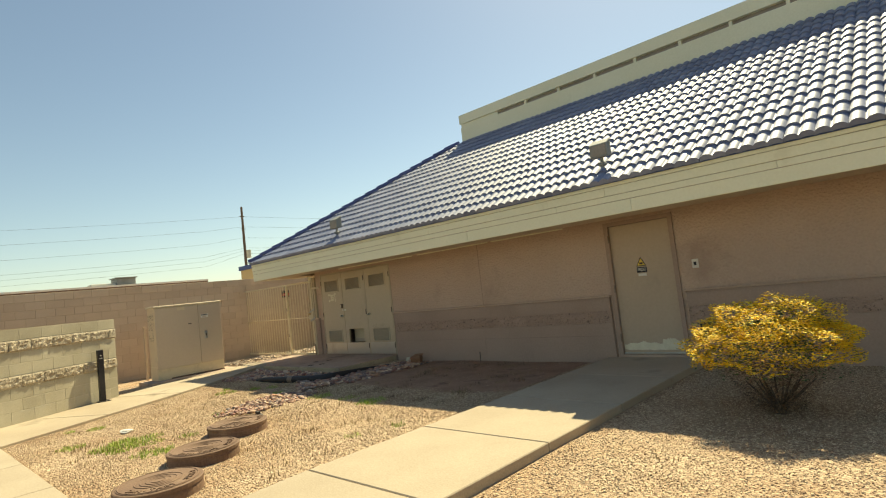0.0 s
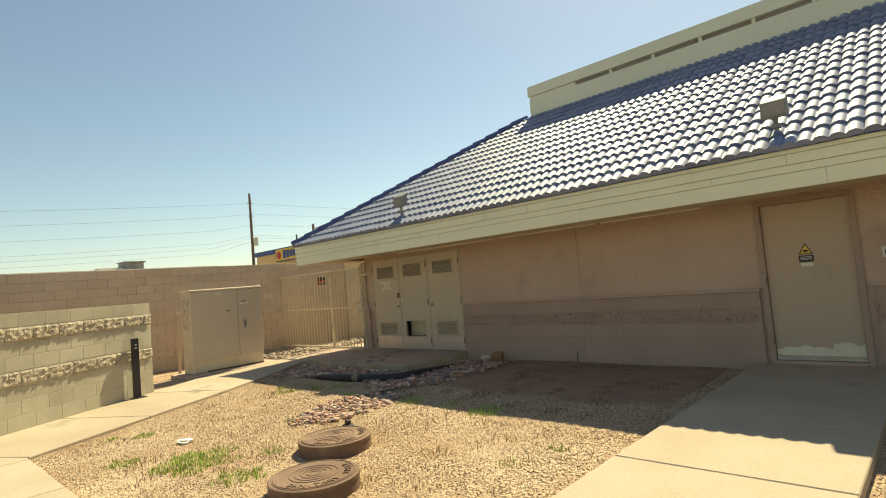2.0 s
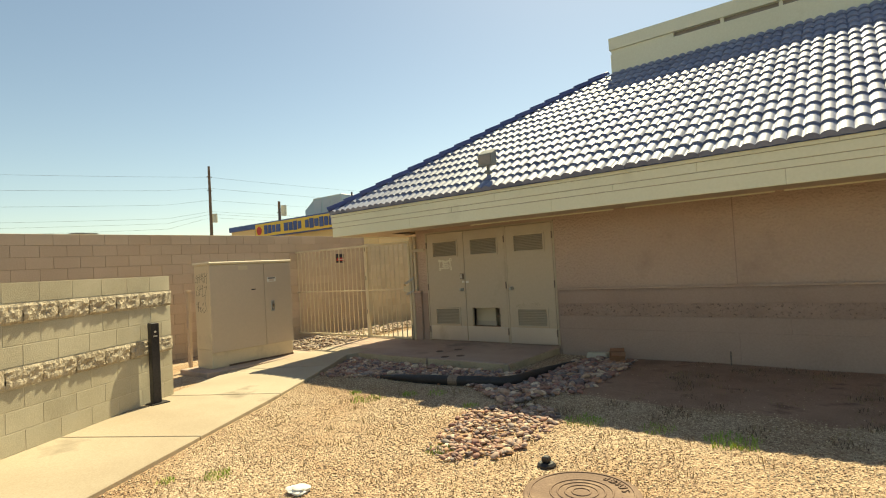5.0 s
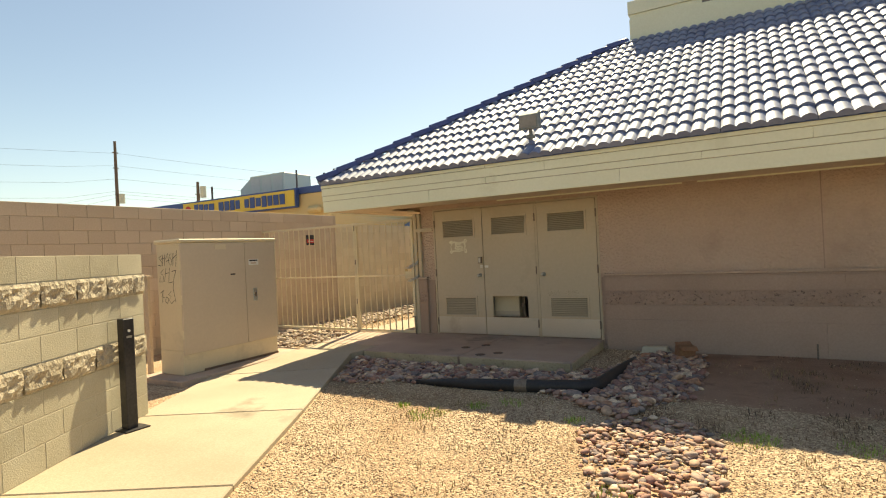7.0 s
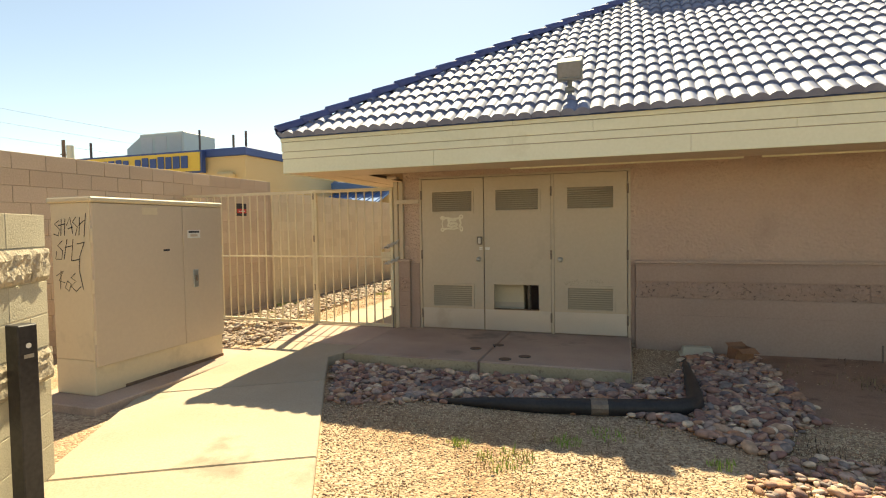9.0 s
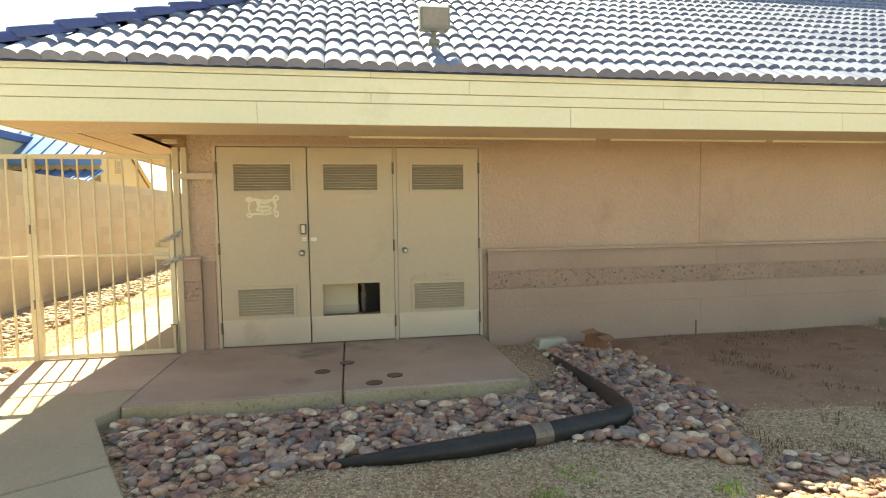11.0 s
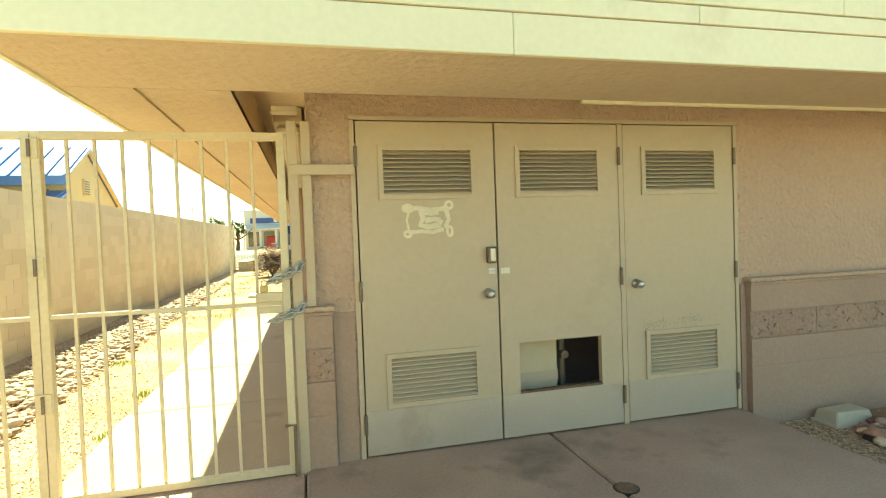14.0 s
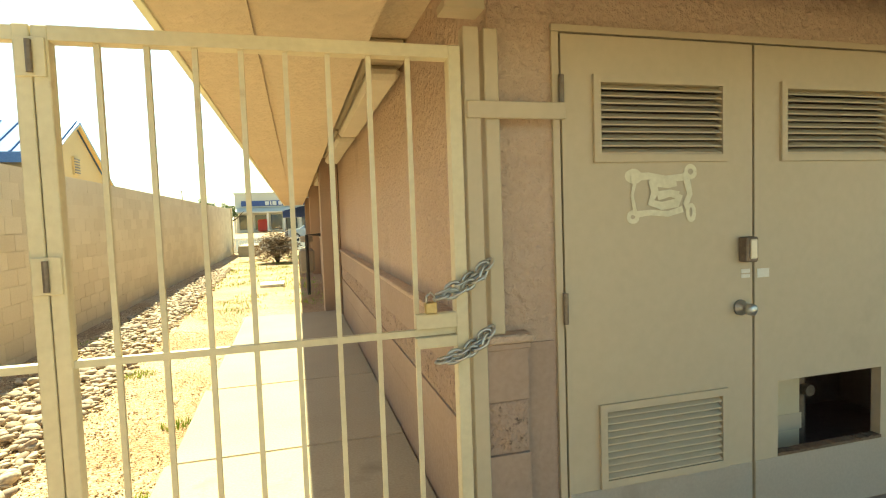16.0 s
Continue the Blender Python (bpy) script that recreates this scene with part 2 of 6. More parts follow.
M_LAMPGREY = surface("weathered lamp grey", (0.20, 0.205, 0.19), (0.29, 0.295, 0.27), 0.65, 2, 40, 0.1)
M_POLE = surface("weathered pole", (0.10, 0.075, 0.06), (0.18, 0.14, 0.11), 0.9, 2, 30, 0.2)
M_WIRE = surface("dark wire", (0.10, 0.10, 0.10), (0.16, 0.16, 0.16), 0.7, 2, 30, 0.0)
M_FLOWER = surface("yellow flower", (0.80, 0.46, 0.02), (0.96, 0.72, 0.05), 0.7, 6, 60, 0.0, piece=0.5, island=True)
M_LEAF = surface("green leaf", (0.045, 0.085, 0.02), (0.13, 0.19, 0.045), 0.7, 6, 60, 0.0, piece=0.4, island=True)
M_GRASS = surface("weed blade", (0.22, 0.34, 0.05), (0.44, 0.52, 0.12), 0.75, 3, 40, 0.0, piece=0.5, island=True)
M_DRY = surface("dry weed", (0.22, 0.15, 0.07), (0.40, 0.29, 0.14), 0.85, 3, 40, 0.0, piece=0.5, island=True)
M_TWIG = surface("twig", (0.07, 0.05, 0.035), (0.14, 0.10, 0.07), 0.9, 6, 60, 0.1)
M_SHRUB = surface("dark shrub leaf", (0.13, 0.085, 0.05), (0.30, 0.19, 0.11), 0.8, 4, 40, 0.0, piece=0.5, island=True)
M_CAR = surface("silver car paint", (0.50, 0.52, 0.53), (0.58, 0.60, 0.60), 0.25, 1, 20, 0.0, metal=0.3, spec=0.6)
M_GLASS = surface("dark window glass", (0.03, 0.04, 0.05), (0.06, 0.07, 0.08), 0.08, 1, 20, 0.0, spec=0.7)
M_STORE = surface("pale store wall", (0.55, 0.54, 0.47), (0.66, 0.64, 0.56), 0.85, 0.3, 20, 0.0)
M_LENS = surface("prismatic lamp cover", (0.62, 0.55, 0.44), (0.74, 0.67, 0.55), 0.35, 3, 90, 0.2)
M_CARD = surface("brown carton", (0.27, 0.13, 0.07), (0.37, 0.20, 0.11), 0.9, 3, 50, 0.1)
M_RUBBER = surface("rubber", (0.02, 0.02, 0.02), (0.04, 0.04, 0.04), 0.8, 3, 30, 0.0)
M_SMUDGE = surface("brown smudge", (0.40, 0.325, 0.23), (0.47, 0.385, 0.275), 0.7, 9, 60, 0.0)
M_SOIL = surface("bare reddish soil", (0.27, 0.155, 0.10), (0.47, 0.295, 0.20), 0.97, 2.2, 75, 1.0, stain_or_pit=(0.22, 0.125, 0.085), stain_scale=2.2, stain_at=0.55, depth=0.02)
# here too small dark specks paint shade into the pits
M_EDGE = surface("pitted slab edge", (0.40, 0.32, 0.20), (0.56, 0.46, 0.31), 0.95, 3, 60, 0.6, stain_or_pit=(0.27, 0.20, 0.13), stain_scale=22, stain_at=0.56)
M_INK = surface("black ink", (0.02, 0.018, 0.02), (0.05, 0.045, 0.05), 0.7, 9, 60, 0.0)


# ---- building helpers ----
def box(bm, x0, x1, y0, y1, z0, z1, bevel=0.0):
    v = [bm.verts.new(p) for p in ((x0, y0, z0), (x1, y0, z0), (x1, y1, z0), (x0, y1, z0), (x0, y0, z1), (x1, y0, z1), (x1, y1, z1), (x0, y1, z1))]
    f = [bm.faces.new([v[i] for i in q]) for q in ((3, 2, 1, 0), (4, 5, 6, 7), (0, 1, 5, 4), (1, 2, 6, 5), (2, 3, 7, 6), (3, 0, 4, 7))]
    if bevel:
        edges = list({e for q in f for e in q.edges})
        bmesh.ops.bevel(bm, geom=edges, offset=bevel, segments=1, affect="EDGES")
    return bm


def bx(*a, bevel=0.0):
    return box(bmesh.new(), *a, bevel=bevel)


def tube(bm, points, r, seg=8, cap=True):
    """A round tube through the points; r is one radius or one a point."""
    pts = [Vector(p) for p in points]
    rs = r if isinstance(r, (list, tuple)) else [r] * len(pts)
    rings, side = [], None
    for i, p in enumerate(pts):
        d = (pts[min(i + 1, len(pts) - 1)] - pts[max(i - 1, 0)]).normalized()
        if side is None:
            side = d.orthogonal().normalized()
        side = (side - d * side.dot(d)).normalized()
        up = d.cross(side)
        rings.append([bm.verts.new(p + rs[i] * (math.cos(a) * side + math.sin(a) * up)) for a in (2 * math.pi * k / seg for k in range(seg))])
    for a, b in zip(rings, rings[1:]):
        for k in range(seg):
            bm.faces.new((a[k], a[(k + 1) % seg], b[(k + 1) % seg], b[k]))
    if cap:
        bm.faces.new(rings[0][::-1])
        bm.faces.new(rings[-1])
    return bm


def prism(bm, outline, z0, z1):
    """An upright prism over a plan outline; z1 may be a function of (x, y)."""
    top = z1 if callable(z1) else (lambda x, y: z1)
    low = [bm.verts.new((x, y, z0)) for x, y in outline]
    up = [bm.verts.new((x, y, top(x, y))) for x, y in outline]
    k = len(outline)
    bm.faces.new(up)
    bm.faces.new(low[::-1])
    for i in range(k):
        bm.faces.new((low[i], low[(i + 1) % k], up[(i + 1) % k], up[i]))
    bmesh.ops.recalc_face_normals(bm, faces=bm.faces[:])
    return bm


def mesh_of(name, bm, material, smooth=False):
    me = bpy.data.meshes.new(name)
    bm.normal_update()
    bm.to_mesh(me)
    bm.free()
    me.materials.append(material)
    if smooth:
        me.shade_smooth()
    return me


def thing(name, base=(0, 0, 0), label="", category="", group="", kind="", rz=0):
    e = new(name)
    e.empty_display_size = 0.1
    e.matrix_basis = pose(*base, 0, 0, rz)
    return tagged(e, label, category, group, kind)


def part(name, bm, material, parent, label="", smooth=False, local=False):
    """One mesh under a thing or a part. Its coordinates are the world's, or with local its parent's."""
    ob = new(name, mesh_of(name, bm, material, smooth))
    ob.parent = parent
    if parent is not None and parent.parent is None and not local:
        ob.matrix_parent_inverse = parent.matrix_basis.inverted()
    return tagged(ob, label)


def solid(name, bm, material, label="", category="", kind="structure", group="", smooth=False):
    return tagged(new(name, mesh_of(name, bm, material, smooth)), label, category, group, kind)


def piece(name, mesh, parent, m):
    ob = new(name, mesh)
    ob.parent = parent
    ob.matrix_basis = m
    return ob


def bulk(name, verts, faces, material, smooth=False):
    me = bpy.data.meshes.new(name)
    me.from_pydata([tuple(v) for v in verts], [], [tuple(f) for f in faces])
    me.update()
    me.materials.append(material)
    if smooth:
        me.shade_smooth()
    return me


def scatter(template_v, template_f, mats, name, material, smooth=False):
    """Many copies of one small shape, with 3 x 4 matrices, joined into one mesh."""
    tv, tf = np.array(template_v, float), np.array(template_f, int)
    mats = np.array(mats, float)
    v = np.einsum("nij,kj->nki", mats[:, :, :3], tv) + mats[:, None, :, 3]
    f = tf[None] + (np.arange(len(mats)) * len(tv))[:, None, None]
    me = bpy.data.meshes.new(name)
    v, f = v.reshape(-1, 3), f.reshape(-1, tf.shape[1])
    me.vertices.add(len(v))
    me.vertices.foreach_set("co", v.astype(np.float32).ravel())
    me.loops.add(f.size)
    me.loops.foreach_set("vertex_index", f.astype(np.int32).ravel())
    me.polygons.add(len(f))
    me.polygons.foreach_set("loop_start", (np.arange(len(f)) * tf.shape[1]).astype(np.int32))
    me.update(calc_edges=True)
    me.materials.append(material)
    if smooth:
        me.shade_smooth()
    return me


def turns(n, rng, flat=False):
    """n random rotation matrices; flat: about the upright alone."""
    a = rng.uniform(0, 2 * np.pi, n)
    rz = np.zeros((n, 3, 3))
    rz[:, 0, 0], rz[:, 0, 1], rz[:, 1, 0], rz[:, 1, 1], rz[:, 2, 2] = np.cos(a), -np.sin(a), np.sin(a), np.cos(a), 1
    if flat:
        return rz
    b = rng.normal(0, 0.5, n)
    rx = np.zeros((n, 3, 3))
    rx[:, 0, 0], rx[:, 1, 1], rx[:, 1, 2], rx[:, 2, 1], rx[:, 2, 2] = 1, np.cos(b), -np.sin(b), np.sin(b), np.cos(b)
    return rz @ rx


# ---- plan ----
FACE = 8.24                    # the facade's stucco
SIDE = -12.45                  # the building's west side
EAVE_Y, EAVE_X = 7.10, -13.62  # the fascia's outer faces
EAVE_Z0, EAVE_Z1 = 2.25, 2.69
EAST, NORTH = 9.0, 31.0        # the building's far sides
DOORS = (-12.17, -11.28, -10.37, -9.45)
PAD_Z, WALK_Z = 0.13, 0.05


def edge_x(y):
    """The walk's edge towards the gravel court."""
    return -9.72 - (y - 1.19) * 0.5575


def in_walk(x, y):
    if y < 1.2:
        return True
    if -4.27 < x < -2.68:
        return True
    if y < 6.5 and x < edge_x(y) + 0.02:
        return True
    return y > 6.55 and x < -9.40 and y < FACE


# ---- ground ----
bm = bmesh.new()
xs = [-400, -150, -60, -30, -20] + [-16.4 + 0.3 * i for i in range(69)] + [8, 20, 60, 150, 400]
ys = [-400, -150, -60, -20, -5] + [-1.2 + 0.3 * i for i in range(34)] + [10, 14, 20, 28, 36, 60, 150, 400, 700]
grid = [[bm.verts.new((x, y, 0.0 if abs(x) > 17 or y > 9.5 or y < 1 else 0.022 * noise.noise((x * 0.9, y * 0.9, 3)) + 0.006)) for x in xs] for y in ys]
for a, b in zip(grid, grid[1:]):
    for i in range(len(xs) - 1):
        bm.faces.new((a[i], a[i + 1], b[i + 1], b[i]))
solid("ground", bm, M_GROUND, "tan crushed gravel ground", "ground", smooth=True)
solid("road", bx(-80, 80, -60, -1.6, 0.004, 0.02), M_ASPHALT, "grey asphalt parking lot", "road")
solid("road_far", bx(-80, 60, 37.2, 66, 0.004, 0.03), M_ASPHALT, "grey asphalt street behind the fence", "road")

# pavement slabs: the front walk, the diagonal walk, the door path and the side walk
pavement = thing("pavement", (0, 0, 0), "pale tan concrete walks with joints", "pavement", kind="structure")
ramp_z = lambda x, y: WALK_Z + 0.07 * min(max((y - 5.2) / 1.4, 0), 1)
GAP = 0.006


def slab(outline, z=WALK_Z, material=M_CONCRETE):
    bm = prism(bmesh.new(), outline, -0.10, z)
    top = [e for e in bm.edges if all(v.co.z > -0.05 for v in e.verts)]
    bmesh.ops.bevel(bm, geom=top, offset=0.008, segments=1, affect="EDGES")
    return part("slab", bm, material, pavement)


for x in np.arange(-9.6, 7.5, 1.55):
    slab([(x + GAP, -1.5), (x + 1.55 - GAP, -1.5), (x + 1.55 - GAP, 1.18), (x + GAP, 1.18)])
slab([(-12.5, -1.5), (-9.6 - GAP, -1.5), (-9.6 - GAP, 1.18), (-9.72, 1.18), (-11.30, 0.36)])
path_y = [1.19, 2.55, 3.96, 5.38, 6.80, FACE - 0.03]
path_z = lambda x, y: WALK_Z + 0.045 * min(max((y - 1.3) / 1.2, 0), 1)
for a, b in zip(path_y, path_y[1:]):
    slab([(-4.24, a + GAP), (-2.71, a + GAP), (-2.71, b - GAP), (-4.24, b - GAP)], path_z)
NRM = (-0.873, -0.487)
walk_y = [1.19, 2.70, 4.20, 5.72]
for a, b in zip(walk_y, walk_y[1:]):
    pa, pb = (edge_x(a + GAP), a + GAP), (edge_x(b - GAP), b - GAP)
    w = 1.66
    slab([(pa[0] + NRM[0] * w, pa[1] + NRM[1] * w), pa, pb, (pb[0] + NRM[0] * w, pb[1] + NRM[1] * w)], ramp_z)
slab([(edge_x(5.73) + NRM[0] * 1.66, 5.73 + NRM[1] * 1.66), (edge_x(5.73), 5.73), (-12.62, 6.42), (-12.54, 6.62), (-12.54, 7.0), (-13.72, 7.0), (-13.72, 5.1)], ramp_z)
# the slab before the gate takes the darker pad colour to stand for shade
slab([(-13.72, 7.012), (-12.54, 7.012), (-12.54, 8.32), (-13.92, 8.32)], 0.12, M_PAD)
side_y = [8.33, 9.85, 11.35, 12.85, 15.1]
for a, b in zip(side_y, side_y[1:]):
    slab([(-13.95, a + GAP), (SIDE - 0.07, a + GAP), (SIDE - 0.07, b - GAP), (-13.98, b - GAP)], 0.10)

pad = thing("door_pad", (-11, 7.4, 0), "stained raised concrete pad before the louvred doors", "concrete pad", kind="structure")
for a, b in ((-12.53, -10.945), (-10.935, -9.42)):
    bm = bmesh.new()
    box(bm, a, b, 6.60, FACE + 0.12, -0.1, PAD_Z, 0.012)
    part("slab", bm, M_PAD, pad)
    part("edge", bx(a + 0.014, b - 0.014, 6.594, 6.62, -0.1, PAD_Z - 0.016), M_EDGE, pad, "pale pitted slab edge")
part("edge", bx(-9.44, -9.414, 6.614, FACE - 0.07, -0.1, PAD_Z - 0.016), M_EDGE, pad)
for x, y in ((-10.91, 7.40), (-11.12, 7.16), (-10.51, 6.92), (-10.69, 6.75)):
    lid = thing("cleanout_cover", (x, y, PAD_Z), "round dark iron cleanout cover set in the pad", "cover", "cleanout covers")
    part("ring", tube(bmesh.new(), [(x, y, PAD_Z - 0.02), (x, y, PAD_Z + 0.003)], 0.068, 20), M_BLACK, lid)
    part("lid", tube(bmesh.new(), [(x, y, PAD_Z - 0.02), (x, y, PAD_Z + 0.006)], 0.058, 20), M_RUST, lid)

# ---- the building ----
wall = thing("wall_south", (-2, FACE, 0), "tan stucco wall with a brown block wainscot", "wall", kind="structure")
WT = 0.25
TOP = 2.62
SD0, SD1, SDZ = -4.03, -2.97, 2.23
for a, b, z0, z1 in ((SIDE, DOORS[0] - 0.03, -0.2, TOP), (DOORS[0] - 0.03, DOORS[3] + 0.03, 2.205, TOP), (DOORS[3] + 0.03, SD0, -0.2, TOP), (SD0, SD1, SDZ, TOP), (SD1, EAST, -0.2, TOP)):
    part("stucco", bx(a, b, FACE, FACE + WT, z0, z1), M_STUCCO, wall)
# stucco control joints
for x in (-6.75, 0.6):
    part("joint", bx(x - 0.006, x + 0.006, FACE - 0.004, FACE + 0.01, 1.1, TOP), M_TRIM, wall)
wall_w = thing("wall_west", (SIDE, 20, 0), "tan stucco side wall with a brown block wainscot", "wall", kind="structure")
part("stucco", bx(SIDE, SIDE + WT, FACE + WT, NORTH, -0.2, TOP), M_STUCCO, wall_w)
solid("wall_north", bx(SIDE, EAST, NORTH, NORTH + WT, -0.2, TOP), M_STUCCO, "tan stucco back wall", "wall")
solid("wall_east", bx(EAST - WT, EAST, FACE + WT, NORTH, -0.2, TOP), M_STUCCO, "tan stucco east wall", "wall")
# pilasters along the side
for y in (15.35, 22.5, 30.4):
    part("pilaster", bx(SIDE - 0.30, SIDE + 0.01, y, y + 0.55, -0.1, EAVE_Z0 + 0.3), M_TRIM, wall_w)
part("downpipe", tube(bmesh.new(), [(SIDE - 0.1, 14.75, 0), (SIDE - 0.1, 14.75, 2.5)], 0.05), M_TRIM, wall_w)


def wainscot(parent, along_x, a, b, face, rng):
    """Courses of painted block with a rough split band and a moulded cap."""
    def put(name, s0, s1, d0, d1, z0, z1, mat, bev=0.0015):
        if along_x:
            bm = bx(s0, s1, face - d1, face - d0, z0, z1, bevel=bev)
        else:
            bm = bx(face - d1, face - d0, s0, s1, z0, z1, bevel=bev)
        return part(name, bm, mat, parent)
    for z0, z1, mat, step in ((-0.1, 0.44, M_TRIM, 2.6), (0.4412, 0.642, M_TRIM, 3.2), (0.647, 0.839, M_SPLIT_BROWN, 0.6), (0.844, 1.035, M_TRIM, 2.8)):
        s = a
        while s < b - 0.01:
            e = min(s + step, b)
            if b - e < 0.12:
                e = b
            if mat is M_SPLIT_BROWN:
                bm = bmesh.new()
                nx, nz = 6, 4
                g = [[bm.verts.new((s + 0.003 + (e - s - 0.006) * i / nx, -0.055 - (0.022 * noise.noise((s * 3 + i * 1.3, k * 1.3, face)) if 0 < i < nx and 0 < k < nz else -0.004), z0 + (z1 - z0) * k / nz)) for i in range(nx + 1)] for k in range(nz + 1)]
                for p, q in zip(g, g[1:]):
                    for i in range(nx):
                        bm.faces.new((p[i], p[i + 1], q[i + 1], q[i]))
                for v in bm.verts:
                    v.co = (v.co.x, face + v.co.y, v.co.z) if along_x else (face + v.co.y, v.co.x, v.co.z)
                if not along_x:
                    bmesh.ops.reverse_faces(bm, faces=bm.faces[:])
                part("split_block", bm, mat, parent)
            else:
                put("block", s + 0.0008, e - 0.0008, 0.0, 0.06, z0, z1, mat)
            s = e
    put("backing", a, b, 0.0, 0.045, -0.1, 1.04, M_TRIM, 0)
    put("cap", a - 0.015, b + 0.015, 0.0, 0.085, 1.062, 1.092, M_STUCCO, 0.006)
    put("cap_mould", a - 0.006, b + 0.006, 0.0, 0.07, 1.036, 1.06, M_TRIM, 0.004)


rng = random.Random(4)
wainscot(wall, True, -9.36, -4.09, FACE, rng)
wainscot(wall, True, -2.88, EAST, FACE, rng)
wainscot(wall, True, -12.516, -12.345, FACE, rng)
wainscot(wall_w, False, FACE + 0.02, 15.3, SIDE, rng)
wainscot(wall_w, False, 16.0, 22.4, SIDE, rng)
# plain jambs beside the doors
part("jamb", bx(DOORS[0] - 0.17, DOORS[0] - 0.045, FACE - 0.012, FACE + 0.01, 0.05, 1.04), M_TRIM, wall)
part("jamb", bx(DOORS[3] + 0.045, DOORS[3] + 0.088, FACE - 0.012, FACE + 0.01, 0.05, 1.04), M_TRIM, wall)

# soffit, cove and fascia, all round
solid("ceiling_soffit", (lambda bm: (box(bm, EAVE_X + 0.03, EAST + 1.1, EAVE_Y + 0.03, EAVE_Y + 0.36, EAVE_Z0 + 0.006, EAVE_Z0 + 0.05), box(bm, EAVE_X + 0.03, EAST + 1.1, EAVE_Y + 0.368, FACE - 0.37, EAVE_Z0 + 0.014, EAVE_Z0 + 0.05), box(bm, EAVE_X + 0.03, -13.27, FACE - 0.37, NORTH, EAVE_Z0 + 0.012, EAVE_Z0 + 0.05), box(bm, -13.235, SIDE - 0.37, FACE - 0.37, NORTH, EAVE_Z0 + 0.012, EAVE_Z0 + 0.05), box(bm, -13.27, -13.235, FACE - 0.37, NORTH, EAVE_Z0 + 0.028, EAVE_Z0 + 0.05), bm)[-1])(bmesh.new()), M_SOFFIT, "tan stucco soffit under the eaves", "soffit")
solid("ceiling_cove", (lambda bm: (box(bm, SIDE - 0.40, EAST + 1.0, FACE - 0.39, FACE, TOP - 0.02, TOP + 0.02), box(bm, SIDE - 0.40, SIDE, FACE, NORTH, TOP - 0.02, TOP + 0.02), box(bm, SIDE - 0.37, EAST + 1.0, FACE - 0.39, FACE - 0.37, EAVE_Z0 + 0.02, TOP - 0.02), box(bm, SIDE - 0.39, SIDE - 0.37, FACE - 0.39, NORTH, EAVE_Z0 + 0.02, TOP - 0.02), bm)[-1])(bmesh.new()), M_SOFFIT, "tan stucco cove above the soffit", "soffit")
for a, b in ((-10.84, -8.25), (-8.07, -6.2), (-6.1, -4.6)):
    part("cove_strip", bx(a, b, FACE - 0.372, FACE - 0.345, EAVE_Z0 - 0.004, EAVE_Z0 + 0.014), M_FASCIA, wall)
fascia = thing("fascia", (-4, EAVE_Y, EAVE_Z0), "cream painted fascia boards with two grooves", "fascia", kind="structure")
for z0, z1, d, cuts in ((EAVE_Z0, 2.427, 0.0, (EAVE_X, -11.58, -8.86, -6.0, -3.05, 0.4, 4.1, EAST + 1.1)), (2.433, 2.515, 0.006, (EAVE_X, -10.65, -7.95, -4.2, -1.3, 2.4, EAST + 1.1)), (2.521, 2.637, 0.012, (EAVE_X, -9.8, -6.9, -3.4, 0.9, 5.2, EAST + 1.1)), (2.643, EAVE_Z1, 0.02, (EAVE_X, -10.65, -5.5, 0.2, 5.0, EAST + 1.1))):
    for a, b in zip(cuts, cuts[1:]):
        part("board", bx(a + 0.0012 - (d if a == EAVE_X else 0), b - 0.0012, EAVE_Y - d, EAVE_Y + 0.03, z0, z1, bevel=0.003), M_FASCIA, fascia)
    part("board", bx(EAVE_X - d, EAVE_X + 0.03, EAVE_Y + 0.031, NORTH + 0.6, z0, z1, bevel=0.003), M_FASCIA, fascia)
part("drip_edge", bx(EAVE_X - 0.02, EAST + 1.1, EAVE_Y - 0.032, EAVE_Y + 0.02, EAVE_Z1 + 0.002, EAVE_Z1 + 0.02), M_BLUE, fascia)
part("backing", bx(EAVE_X + 0.004, EAST + 1.1, EAVE_Y + 0.008, EAVE_Y + 0.028, EAVE_Z0 + 0.01, EAVE_Z1 - 0.005), M_TRIM, fascia)

# roof deck: two slopes up to the parapet of the flat top
R0, RZ = EAVE_Y - 0.04, EAVE_Z1 + 0.018
RX = EAVE_X - 0.04
PAR_X, PAR_Y, PAR_Z = -9.36, 11.42, 5.44
PITCH = math.atan2(PAR_Z - RZ, PAR_Y - R0)
bm = bmesh.new()
run = PAR_Y - R0
q = [bm.verts.new(p) for p in ((RX, R0, RZ), (EAST + 1.2, R0, RZ), (EAST - 3.1, PAR_Y, PAR_Z), (PAR_X, PAR_Y, PAR_Z), (RX, NORTH + 1, RZ), (PAR_X, NORTH - 3.4, PAR_Z), (EAST + 1.2, NORTH + 1, RZ), (EAST - 3.1, NORTH - 3.4, PAR_Z))]
for f in ((0, 1, 2, 3), (4, 0, 3, 5), (6, 4, 5, 7), (1, 6, 7, 2), (3, 2, 7, 5)):
    bm.faces.new([q[i] for i in f])
roof = solid("roof", bm, M_TILES, "blue glazed barrel tile hip roof", "roof")
parapet = thing("parapet", (0, PAR_Y, PAR_Z), "cream roof parapet with a dark recessed band", "parapet", kind="structure")
PE, PN = EAST - 3.1, NORTH - 3.4
